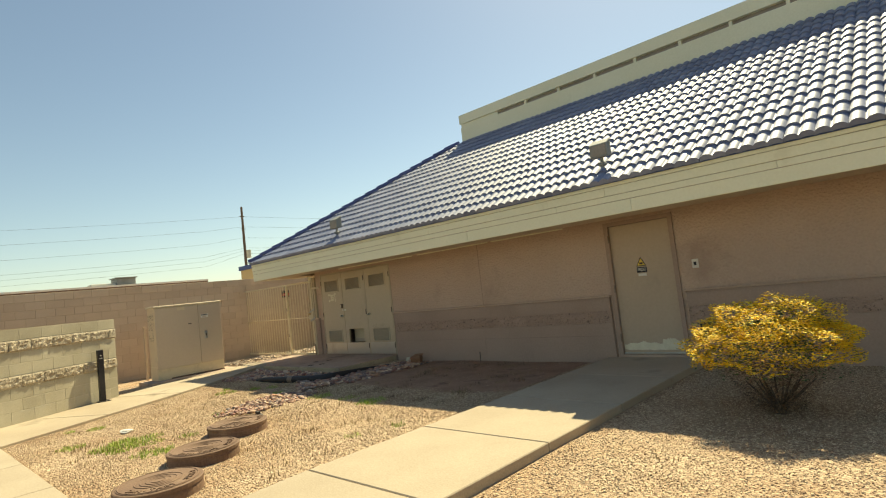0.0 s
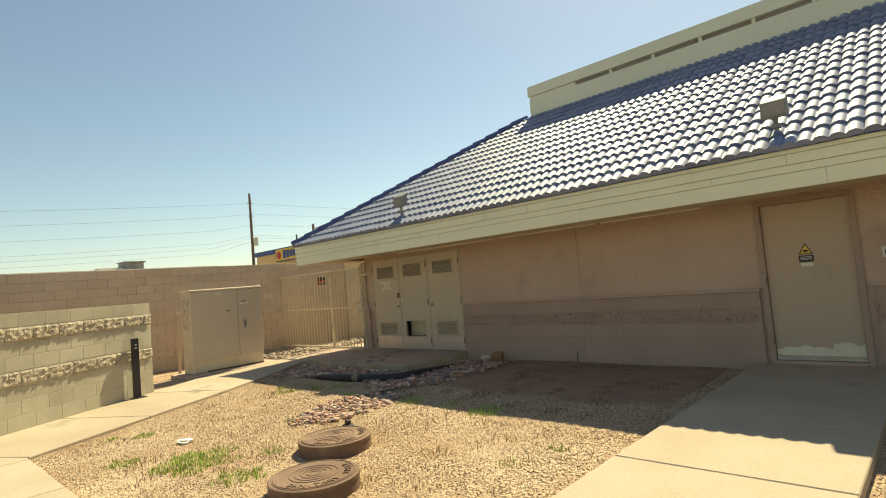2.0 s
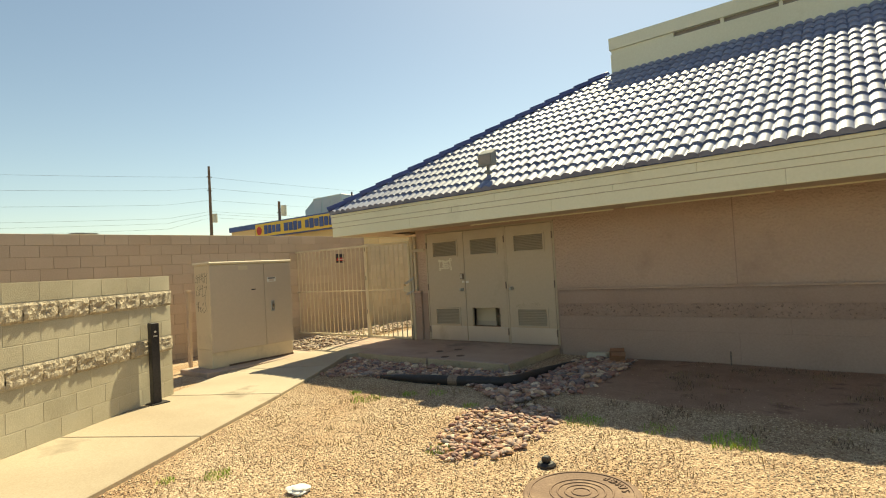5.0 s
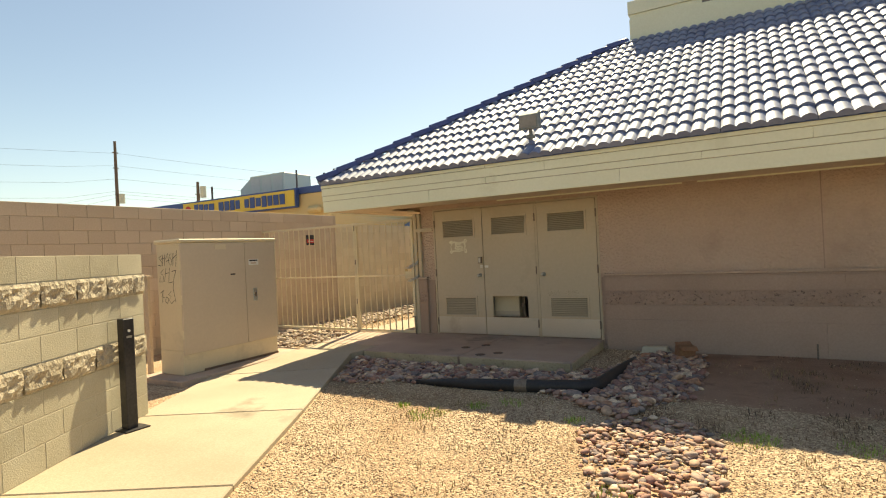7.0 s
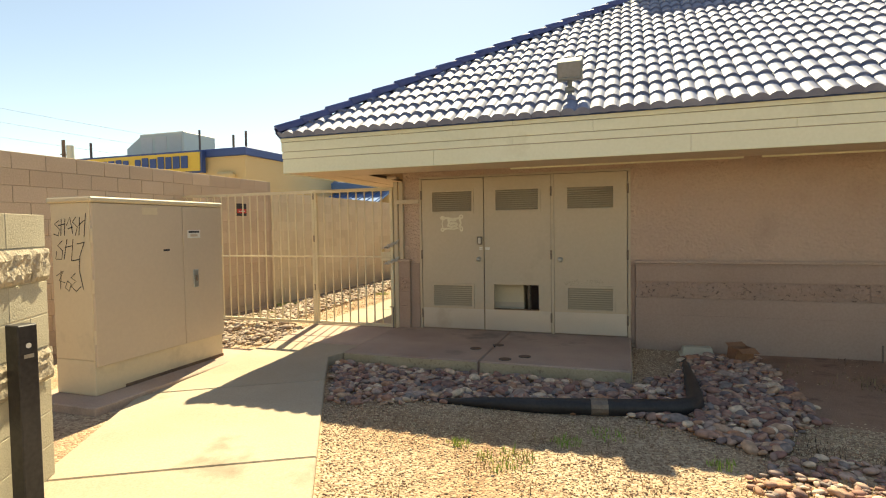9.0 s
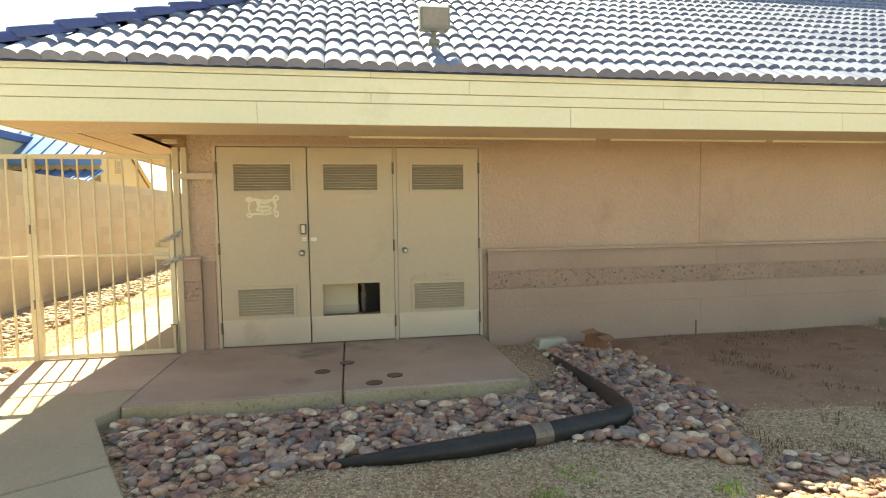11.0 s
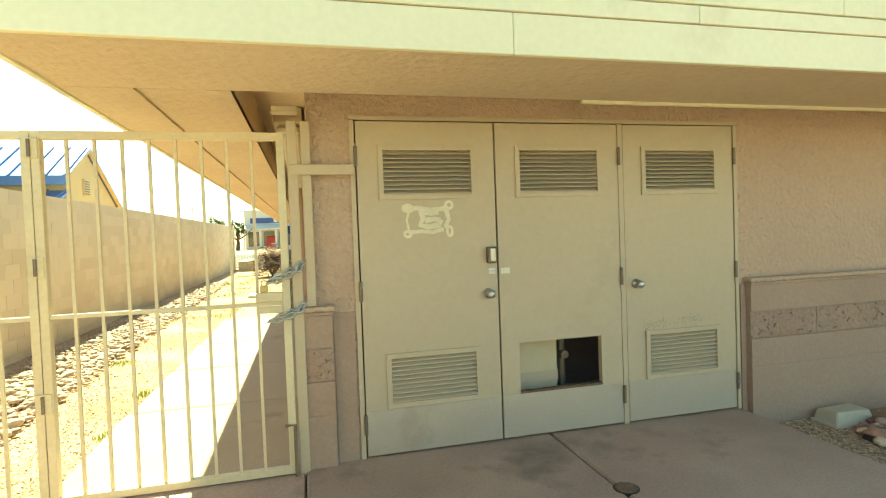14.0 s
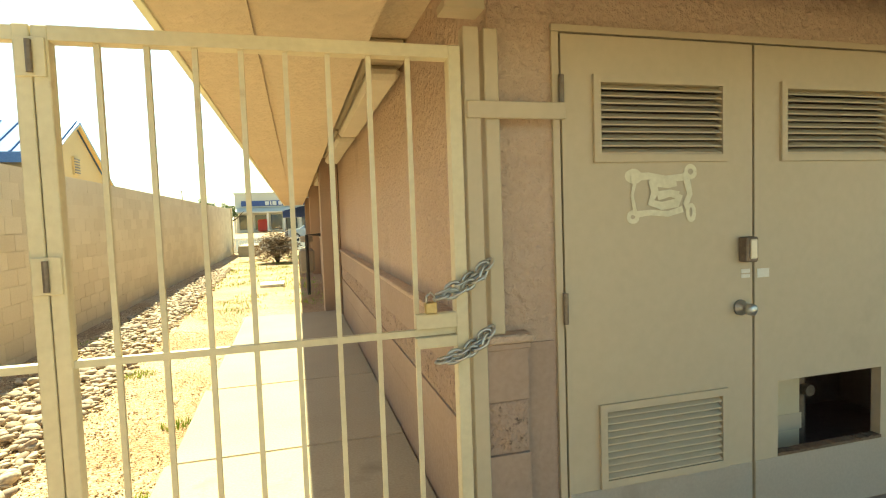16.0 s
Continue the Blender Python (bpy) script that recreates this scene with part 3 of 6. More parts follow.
for z0, z1, d, m in ((PAR_Z - 0.12, 5.85, 0.03, M_FASCIA), (5.85, 5.95, -0.05, M_RECESS), (5.95, 6.20, 0.05, M_FASCIA)):
    part("band", bx(PAR_X - d, PE + d, PAR_Y - d, PAR_Y + 0.2, z0, z1), m, parapet)
    part("band", bx(PAR_X - d, PAR_X + 0.2, PAR_Y + 0.2, PN, z0, z1), m, parapet)
part("end_block", bx(PAR_X - 0.015, PAR_X + 1.25, PAR_Y - 0.015, PAR_Y + 0.06, 5.851, 5.944), M_FASCIA, parapet)
for x in np.arange(PAR_X + 2.1, PE, 0.95):
    part("strut", bx(x, x + 0.06, PAR_Y - 0.02, PAR_Y + 0.05, 5.851, 5.949), M_FASCIA, parapet)

# louvred doors
hollow = solid("closet", (lambda bm: (box(bm, DOORS[0], DOORS[3], 9.3, 9.35, 0, 2.3), box(bm, DOORS[0] - 0.05, DOORS[0], FACE + WT, 9.35, 0, 2.3), box(bm, DOORS[3], DOORS[3] + 0.05, FACE + WT, 9.35, 0, 2.3), box(bm, DOORS[0], DOORS[3], FACE + WT, 9.3, 2.25, 2.3), box(bm, DOORS[0], DOORS[3], FACE + 0.125, 9.3, 0.10, 0.128), bm)[-1])(bmesh.new()), M_DARK, "dark closet behind the louvred doors", "closet")
frame_ob = thing("door_frame", (-10.8, FACE, PAD_Z), "khaki steel door frame", "door frame", kind="structure")
for a, b in ((DOORS[0] - 0.032, DOORS[0] - 0.004), (DOORS[3] + 0.004, DOORS[3] + 0.032), (DOORS[2] - 0.018, DOORS[2] + 0.018)):
    part("jamb", bx(a, b, FACE - 0.014, FACE + 0.1, PAD_Z, 2.20), M_DOOR, frame_ob)
part("head", bx(DOORS[0] - 0.032, DOORS[3] + 0.032, FACE - 0.014, FACE + 0.1, 2.203, 2.228), M_DOOR, frame_ob)
DY = FACE - 0.012


def louvre(parent, x0, x1, z0, z1, n, name="vent"):
    fr = bmesh.new()
    w = 0.03
    for a in ((x0, x1, z0, z0 + w), (x0, x1, z1 - w, z1), (x0, x0 + w, z0 + w, z1 - w), (x1 - w, x1, z0 + w, z1 - w)):
        box(fr, a[0], a[1], DY - 0.014, DY + 0.03, a[2], a[3])
    v = part(name, fr, M_DOOR, parent)
    step = (z1 - z0 - 2 * w) / n
    for i in range(n):
        z = z0 + w + step * i
        s = bmesh.new()
        c = [s.verts.new(p) for p in ((x0 + w, DY - 0.008, z + 0.002), (x1 - w, DY - 0.008, z + 0.002), (x1 - w, DY + 0.028, z + step * 0.96), (x0 + w, DY + 0.028, z + step * 0.96), (x0 + w, DY - 0.008, z + 0.007), (x1 - w, DY - 0.008, z + 0.007), (x1 - w, DY + 0.028, z + step * 0.96 + 0.003), (x0 + w, DY + 0.028, z + step * 0.96 + 0.003))]
        for f in ((3, 2, 1, 0), (4, 5, 6, 7), (0, 1, 5, 4), (2, 3, 7, 6), (1, 2, 6, 5), (3, 0, 4, 7)):
            s.faces.new([c[k] for k in f])
        part("slat", s, M_DOOR, v)
    return v


def leaf(parent, x0, x1, z0, z1, holes):
    """A door leaf of 45 mm with openings."""
    zs = sorted({z0, z1, *[h[2] for h in holes], *[h[3] for h in holes]})
    bm = bmesh.new()
    for a, b in zip(zs, zs[1:]):
        cut = [h for h in holes if h[2] <= a + 1e-6 and h[3] >= b - 1e-6]
        if cut:
            box(bm, x0, cut[0][0], DY, DY + 0.045, a, b)
            box(bm, cut[0][1], x1, DY, DY + 0.045, a, b)
        else:
            box(bm, x0, x1, DY, DY + 0.045, a, b)
    bmesh.ops.remove_doubles(bm, verts=bm.verts[:], dist=1e-5)
    return part("leaf", bm, M_DOOR, parent)


for i, (x0, x1) in enumerate(zip(DOORS, DOORS[1:])):
    x0, x1 = x0 + (0.022 if i == 2 else 0.006), x1 - (0.022 if i == 1 else 0.006)
    d = thing("door_%d" % (i + 1), ((x0 + x1) / 2, DY, PAD_Z), ("khaki steel door with two louvres, a lock box and paint daub", "khaki steel door with a louvre and a torn out lower vent", "khaki steel door with two louvres and a round knob")[i], "door", "louvred doors", "structure")
    c = (x0 + x1) / 2
    up = (c - 0.31, c + 0.31, 1.715, 2.048)
    lo = (c - 0.305, c + 0.305, 0.425, 0.764) if i != 1 else (-11.15, -10.55, 0.43, 0.76)
    leaf(d, x0, x1, PAD_Z + 0.012, 2.195, [up, lo])
    louvre(d, *up, 10)
    if i != 1:
        louvre(d, *lo, 10, "lower_vent")
    k = bmesh.new()
    box(k, x0 + 0.004, x1 - 0.004, DY - 0.003, DY - 0.0005, PAD_Z + 0.018, 0.42, 0)
    part("kick_plate", k, M_KICK, d, "scuffed metal kick plate")
    hx = x0 - 0.006 if i == 0 else x1 + (0.004 if i == 1 else 0.006)
    for z in (0.34, 1.16, 1.98):
        part("hinge", tube(bmesh.new(), [(hx, DY - 0.012, z - 0.06), (hx, DY - 0.012, z + 0.06)], 0.011, 8), M_HINGE, d)
    if i != 1:
        kx = x1 - 0.065 if i == 0 else x0 + 0.075
        kn = part("knob", tube(bmesh.new(), [(kx, DY - 0.002, 1.10), (kx, DY - 0.012, 1.10), (kx, DY - 0.02, 1.10), (kx, DY - 0.04, 1.10), (kx, DY - 0.05, 1.10), (kx, DY - 0.068, 1.10), (kx, DY - 0.078, 1.10)], [0.034, 0.033, 0.014, 0.013, 0.024, 0.026, 0.016], 16), M_STEEL, d, "round steel knob", True)
door1, door2, door3 = (bpy.data.objects["door_%d" % k] for k in (1, 2, 3))
bm = bmesh.new()
for k in range(24):
    a = -11.15 + 0.6 * k / 24
    box(bm, a, a + 0.026, DY - 0.004 - 0.004 * abs(noise.noise((a * 40, 0, 0))), DY + 0.04, 0.424, 0.436 + 0.008 * noise.noise((a * 25, 3, 0)))
part("torn_edge", bm, M_RUST, door2, "rusty torn edge")
bm = bmesh.new()
fleck = random.Random(6)
for a0, z0, spread, n_ in ((-10.16, 0.80, 0.035, 70), (-10.07, 0.81, 0.03, 40), (-9.84, 0.82, 0.06, 130)):
    for k in range(n_):
        a, z, r = fleck.gauss(a0, spread), fleck.gauss(z0, 0.018), fleck.uniform(0.0012, 0.006)
        bm.faces.new([bm.verts.new((a + r * math.cos(t) * fleck.uniform(0.6, 1.6), DY - 0.0006 - 0.000008 * k, z + r * math.sin(t))) for t in (2 * math.pi * q / 7 for q in range(7))])
part("smudge", bm, M_SMUDGE, door3, "brown smudges over the lower louvre")
lockbox = part("lock_guard", bx(-11.36, -11.30, DY - 0.05, DY, 1.295, 1.40, bevel=0.006), M_HINGE, door1, "brown steel lock guard")
part("plate", bx(-11.347, -11.312, DY - 0.056, DY - 0.05, 1.31, 1.39, bevel=0.004), M_KICK, lockbox)
part("sticker", bx(-11.345, -11.30, DY - 0.003, DY - 0.0005, 1.245, 1.262), M_WHITE, door1)
part("sticker", bx(-11.345, -11.30, DY - 0.003, DY - 0.0005, 1.225, 1.240), M_WHITE, door1)
part("sticker", bx(-11.262, -11.20, DY - 0.003, DY - 0.0005, 1.222, 1.260), M_WHITE, bpy.data.objects["door_2"])


def stroke(points, w, y, bm):
    """A flat brush line of width w on a face at depth y, through (x, z) points."""
    p = [Vector((a, 0, b)) for a, b in points]
    left, right = [], []
    for i, v in enumerate(p):
        d = (p[min(i + 1, len(p) - 1)] - p[max(i - 1, 0)]).normalized()
        s = Vector((-d.z, 0, d.x)) * (w / 2) * (0.75 + 0.5 * abs(noise.noise((v.x * 30, v.z * 30, 1))))
        left.append(bm.verts.new((v.x + s.x, y, v.z + s.z)))
        right.append(bm.verts.new((v.x - s.x, y, v.z - s.z)))
    for i in range(len(p) - 1):
        bm.faces.new((left[i], right[i], right[i + 1], left[i + 1]))
    return bm


def loop(cx, cz, rx, rz, n=14, a0=0.0, a1=2 * math.pi):
    return [(cx + rx * math.cos(a0 + (a1 - a0) * i / n), cz + rz * math.sin(a0 + (a1 - a0) * i / n)) for i in range(n + 1)]


bm = bmesh.new()
gx, gz = -11.735, 1.585
for k, (s, w) in enumerate(((loop(gx - 0.125, gz + 0.075, 0.028, 0.016), 0.02), (loop(gx + 0.14, gz + 0.09, 0.022, 0.022), 0.016), (loop(gx - 0.13, gz - 0.085, 0.02, 0.018), 0.016), (loop(gx + 0.14, gz - 0.075, 0.016, 0.03), 0.014),
             ([(gx - 0.14, gz + 0.07), (gx - 0.06, gz + 0.075), (gx + 0.02, gz + 0.062), (gx + 0.1, gz + 0.068), (gx + 0.125, gz + 0.08)], 0.024), ([(gx + 0.12, gz + 0.06), (gx + 0.135, gz + 0.0), (gx + 0.115, gz - 0.04), (gx + 0.13, gz - 0.06)], 0.022),
             ([(gx - 0.115, gz - 0.075), (gx - 0.05, gz - 0.07), (gx + 0.03, gz - 0.078), (gx + 0.1, gz - 0.06)], 0.02), ([(gx - 0.12, gz + 0.05), (gx - 0.135, gz), (gx - 0.12, gz - 0.07)], 0.012),
             ([(gx - 0.03, gz + 0.05), (gx + 0.03, gz + 0.045), (gx + 0.07, gz + 0.05)], 0.03), ([(gx - 0.045, gz + 0.06), (gx - 0.03, gz + 0.01), (gx - 0.05, gz - 0.03), (gx + 0.0, gz - 0.045), (gx + 0.07, gz - 0.035), (gx + 0.085, gz + 0.0)], 0.028), ([(gx - 0.02, gz - 0.005), (gx + 0.04, gz + 0.005), (gx + 0.08, gz - 0.005)], 0.026))):
    stroke(s, w * 1.45, DY - 0.0015 - 0.0005 * k, bm)
part("paint_daub", bm, M_CREAMPAINT, door1, "pale painted-over sticker outline")
tank = thing("water_heater_box", (-10.98, 8.6, 0.13), "pale steel box standing in the closet", "box")
part("body", bx(-11.22, -10.78, 8.44, 8.72, 0.13, 1.10, bevel=0.01), M_CAB, tank)
part("foot_panel", bx(-11.22, -10.78, 8.437, 8.44, 0.42, 0.50), M_CABDOOR, tank)
part("pipe", tube(bmesh.new(), [(-10.72, 8.5, 0.13), (-10.72, 8.5, 1.2)], 0.025), M_HINGE, tank)
part("valve", tube(bmesh.new(), [(-10.72, 8.5, 0.6), (-10.72, 8.44, 0.6)], 0.03), M_HINGE, tank)

# service door
sd = thing("door_4", (-3.5, FACE, 0.13), "grey brown steel service door with scraped paint at its foot", "door", kind="structure")
part("leaf", bx(SD0 + 0.05, SD1 - 0.05, FACE + 0.02, FACE + 0.065, 0.15, SDZ - 0.05, bevel=0.003), M_DOOR_DARK, sd)
for a, b, z0, z1 in ((SD0 - 0.02, SD0 + 0.046, 0.05, SDZ + 0.02), (SD1 - 0.046, SD1 + 0.02, 0.05, SDZ + 0.02)):
    part("jamb", bx(a, b, FACE - 0.03, FACE + 0.1, z0, z1), M_TRIM, sd)
part("head", bx(SD0 + 0.046, SD1 - 0.046, FACE - 0.03, FACE + 0.1, SDZ - 0.046, SDZ + 0.02), M_TRIM, sd)
part("threshold", bx(SD0 + 0.046, SD1 - 0.046, FACE - 0.04, FACE + 0.1, 0.04, 0.135), M_PAD, sd)
part("sweep", bx(SD0 + 0.05, SD1 - 0.05, FACE + 0.005, FACE + 0.018, 0.142, 0.165), M_STEEL, sd)
for z in (0.40, 1.18, 1.98):
    part("hinge", tube(bmesh.new(), [(SD0 + 0.048, FACE - 0.036, z - 0.06), (SD0 + 0.048, FACE - 0.036, z + 0.06)], 0.012, 8), M_HINGE, sd)
bm = bmesh.new()
prev = None
for i in range(61):
    x = SD0 + 0.06 + (SD1 - SD0 - 0.12) * i / 60
    h = 0.30 + 0.05 * noise.noise((x * 7, 0, 2)) + 0.05 * abs(noise.noise((x * 28, 1, 2))) + (0.05 if x > -3.35 else 0)
    l = 0.20 + 0.02 * noise.noise((x * 11, 5, 2))
    pair = (bm.verts.new((x, FACE + 0.0185, l)), bm.verts.new((x, FACE + 0.0185, h)))
    if prev:
        bm.faces.new((prev[0], pair[0], pair[1], prev[1]))
    prev = pair
part("bare_primer", bm, M_CREAMPAINT, sd, "pale scraped primer at the door's foot")
sg = part("warning_sign", (lambda bm: (bm.faces.new([bm.verts.new(p) for p in ((-3.60, FACE + 0.016, 1.50), (-3.44, FACE + 0.016, 1.50), (-3.52, FACE + 0.016, 1.645))]), bm)[-1])(bmesh.new()), M_INK, sd, "yellow and black triangular warning sticker")
part("triangle", (lambda bm: (bm.faces.new([bm.verts.new(p) for p in ((-3.582, FACE + 0.0145, 1.511), (-3.458, FACE + 0.0145, 1.511), (-3.52, FACE + 0.0145, 1.622))]), bm)[-1])(bmesh.new()), M_YELLOWSIGN, sg)
part("mark", bx(-3.545, -3.495, FACE + 0.0125, FACE + 0.0145, 1.528, 1.556), M_INK, sg)
lb = part("notice", bx(-3.60, -3.44, FACE + 0.014, FACE + 0.019, 1.40, 1.485), M_INK, sd, "dark notice with pale unreadable lines")
for z in (1.462, 1.445, 1.428):
    part("line", bx(-3.585, -3.455, FACE + 0.012, FACE + 0.014, z, z + 0.006), M_WHITE, lb)
part("label_strip", bx(-3.585, -3.455, FACE + 0.014, FACE + 0.019, 1.345, 1.385), M_WHITE, sd)

# small fittings on the facade
sw = thing("doorbell_box", (-2.71, FACE, 1.40), "small white bell plate on the stucco", "doorbell")
part("plate", bx(-2.755, -2.665, FACE - 0.02, FACE, 1.385, 1.515, bevel=0.006), M_WHITE, sw)
part("button", bx(-2.728, -2.692, FACE - 0.028, FACE - 0.02, 1.425, 1.475), M_INK, sw)
vt = thing("wall_vent", (-2.66, FACE - 0.06, 0.50), "small square dark wall vent", "vent")
part("frame", (lambda bm: (box(bm, -2.78, -2.54, FACE - 0.075, FACE - 0.061, 0.43, 0.46), box(bm, -2.78, -2.54, FACE - 0.075, FACE - 0.061, 0.60, 0.63), box(bm, -2.78, -2.75, FACE - 0.075, FACE - 0.061, 0.46, 0.60), box(bm, -2.57, -2.54, FACE - 0.075, FACE - 0.061, 0.46, 0.60), bm)[-1])(bmesh.new()), M_TRIM, vt)
# a solid black panel paints the darkness of the vent's hole
part("opening_shade_panel", bx(-2.75, -2.57, FACE - 0.067, FACE - 0.0615, 0.46, 0.60), M_BLACK, vt)

# twin square tubes and strap beside the gate
tubes = thing("gate_jamb", (-12.52, FACE - 0.03, PAD_Z), "cream steel gate jamb tubes with a cross strap", "gate jamb")
part("tube_post", bx(-12.566, -12.508, FACE - 0.075, FACE - 0.02, 0.10, 2.18, bevel=0.004), M_DOOR, tubes)
part("tube_post", bx(-12.488, -12.434, FACE - 0.065, FACE - 0.005, 1.095, 2.18, bevel=0.004), M_DOOR, tubes)
part("strap", bx(-12.56, -12.185, FACE - 0.085, FACE - 0.07, 1.865, 1.925, bevel=0.003), M_DOOR, tubes)
part("top_cap", bx(-12.64, -12.50, FACE - 0.12, FACE - 0.02, 2.221, 2.25), M_DOOR, tubes)

# fluorescent fixtures under the cove
for y in (9.6, 12.2, 17.3):
    fx = thing("strip_light", (SIDE - 0.13, y, 2.5), "unlit strip light with a prismatic cover", "strip light", "strip lights")
    part("housing", bx(SIDE - 0.26, SIDE - 0.02, y, y + 2.45, 2.46, 2.60, bevel=0.01), M_DOOR, fx)
    part("cover", bx(SIDE - 0.24, SIDE - 0.04, y + 0.05, y + 2.40, 2.37, 2.459, bevel=0.03), M_LENS, fx)

# ---- gate ----
GY = 8.18
fence = thing("gate_fence", (-15.1, GY, 0.1), "cream steel bar fence panel beside the gate", "fence", kind="structure")
part("rail", bx(-16.28, -13.888, GY - 0.02, GY + 0.02, 2.064, 2.104), M_GATE, fence)
part("rail", bx(-16.28, -13.888, GY - 0.016, GY + 0.016, 1.115, 1.138), M_GATE, fence)
part("rail", bx(-16.28, -13.888, GY - 0.02, GY + 0.02, 0.13, 0.17), M_GATE, fence)
n = 17
for i in range(n):
    x = -16.22 + i * 0.1365
    part("bar", bx(x - 0.008, x + 0.008, GY - 0.008, GY + 0.008, 0.165, 2.07), M_GATE, fence)
part("post", bx(-13.888, -13.846, GY - 0.025, GY + 0.025, 0.02, 2.108, bevel=0.003), M_GATE, fence)
gate = thing("metal_gate", (-13.2, GY, 0.12), "closed cream steel bar gate with rust spots", "gate")
part("stile", bx(-13.842, -13.80, GY - 0.025, GY + 0.025, 0.13, 2.106, bevel=0.003), M_GATE, gate)
part("stile", bx(-12.624, -12.580, GY - 0.025, GY + 0.025, 0.13, 2.108, bevel=0.003), M_GATE, gate)
for z0, z1, d in ((2.064, 2.106, 0.025), (1.117, 1.139, 0.012), (0.13, 0.17, 0.02)):
    part("rail", bx(-13.80, -12.624, GY - d, GY + d, z0, z1), M_GATE, gate)
for i in range(8):
    x = -13.685 + 0.132 * i
    part("bar", bx(x - 0.008, x + 0.008, GY - 0.008, GY + 0.008, 0.165, 2.07), M_GATE, gate)
for z in (0.62, 1.34, 1.96):
    h = part("hinge", bx(-13.882, -13.806, GY - 0.034, GY - 0.0255, z, z + 0.11, bevel=0.002), M_GATE, gate)
    part("pin", tube(bmesh.new(), [(-13.844, GY - 0.040, z + 0.01), (-13.844, GY - 0.040, z + 0.10)], 0.009, 8), M_HINGE, h)
part("latch_plate", bx(-12.77, -12.623, GY - 0.03, GY + 0.005, 1.142, 1.195, bevel=0.003), M_GATE, gate)
part("latch_plate", bx(-12.77, -12.623, GY - 0.03, GY + 0.005, 1.075, 1.114, bevel=0.003), M_GATE, gate)
part("drop_bolt", tube(bmesh.new(), [(-12.64, GY - 0.04, 0.42), (-12.585, GY - 0.04, 0.42), (-12.585, GY - 0.04, 0.08)], 0.010, 8), M_HINGE, gate)


def chain(pts, name, label):
    """Torus links, every other one turned, along a line."""
    c = thing(name, pts[0], label, "chain", "gate chains")
    P = [Vector(p) for p in pts]
    length = sum((b - a).length for a, b in zip(P, P[1:]))
    k = int(length / 0.034)
    me = bmesh.new()
    ring = [(0.026 * math.cos(a), 0.015 * math.sin(a), 0) for a in (2 * math.pi * i / 12 for i in range(12))]
    R = [[me.verts.new((x * (1 + 0.0055 * math.cos(b) / 0.02), y * (1 + 0.0055 * math.cos(b) / 0.012), 0.0055 * math.sin(b))) for b in (2 * math.pi * j / 5 for j in range(5))] for x, y, _ in ring]
    for i in range(12):
        for j in range(5):
            me.faces.new((R[i][j], R[(i + 1) % 12][j], R[(i + 1) % 12][(j + 1) % 5], R[i][(j + 1) % 5]))
    me = mesh_of("link", me, M_STEEL, True)
    for i in range(k):
        s = (i + 0.5) / k * length
        for a, b in zip(P, P[1:]):
            if s <= (b - a).length:
                break
            s -= (b - a).length
        p = a + (b - a).normalized() * s
        m = Matrix.Translation(p) @ (b - a).to_track_quat("X", "Z").to_matrix().to_4x4() @ pose(0, 0, 0, 90 if i % 2 else 10)
        ob = piece("link", me, c, c.matrix_basis.inverted() @ m)
    return c


for z, sag in ((1.30, 0.05), (1.06, 0.03)):
    y = GY - 0.045
    ch = chain([(-12.70, y, z - sag), (-12.62, y - 0.01, z - sag * 0.6), (-12.53, y, z + 0.02), (-12.50, y + 0.02, z + 0.06), (-12.54, y + 0.03, z + 0.03), (-12.62, y - 0.008, z - sag * 0.1), (-12.69, y + 0.005, z - sag * 0.7)], "gate_chain", "galvanised steel chain looped round the gate")
    if sag == 0.05:
        lk = thing("padlock", (-12.72, y, z - 0.09), "small brass padlock on the gate chain", "padlock")
        part("body", bx(-12.742, -12.70, y - 0.015, y + 0.009, z - 0.10, z - 0.06, bevel=0.004), M_BRASS, lk)
        part("shackle", tube(bmesh.new(), [(-12.735, y - 0.003, z - 0.062), (-12.735, y - 0.003, z - 0.04), (-12.72, y - 0.003, z - 0.028), (-12.706, y - 0.003, z - 0.04), (-12.706, y - 0.003, z - 0.062)], 0.004, 6), M_STEEL, lk)
sg = thing("warning_sign", (-16.29, 9.58, 1.8), "small red and black warning sign on the block wall", "sign")
part("plate", bx(-16.298, -16.288, 9.45, 9.72, 1.80, 2.03), M_INK, sg)
part("red_band", bx(-16.287, -16.284, 9.46, 9.71, 1.85, 1.93), M_RED, sg)
part("line", bx(-16.283, -16.281, 9.50, 9.67, 1.88, 1.892), M_WHITE, sg)

# ---- electrical cabinet ----
cab = thing("electrical_cabinet", (-14.2, 5.45, 0.1), "tan steel utility cabinet with graffiti, beside the walk", "cabinet")
CX, C0, C1 = -13.88, 4.66, 6.25
part("plinth", bx(-14.52, -13.62, 4.42, 6.62, -0.05, 0.085, bevel=0.01), M_PAD, cab, "weathered concrete plinth")
part("base", bx(-14.38, CX - 0.03, C0, C1, 0.086, 0.40, bevel=0.006), M_CAB, cab)
part("rust_edge", bx(-14.385, CX - 0.025, C0 + 0.3, C1 + 0.004, 0.084, 0.115), M_RUST, cab, "rusted foot")
part("body", bx(-14.38, CX - 0.03, C0, C1, 0.402, 1.80, bevel=0.006), M_CAB, cab)
part("lid", bx(-14.41, CX + 0.012, C0 - 0.02, C1 + 0.02, 1.801, 1.85, bevel=0.012), M_CAB, cab)
split = C0 + 1.02
dl = part("door", bx(CX - 0.029, CX, C0 + 0.004, split - 0.003, 0.345, 1.795, bevel=0.004), M_CABDOOR, cab)
dr = part("door", bx(CX - 0.029, CX, split + 0.003, C1 - 0.002, 0.345, 1.795, bevel=0.004), M_CABDOOR, cab)
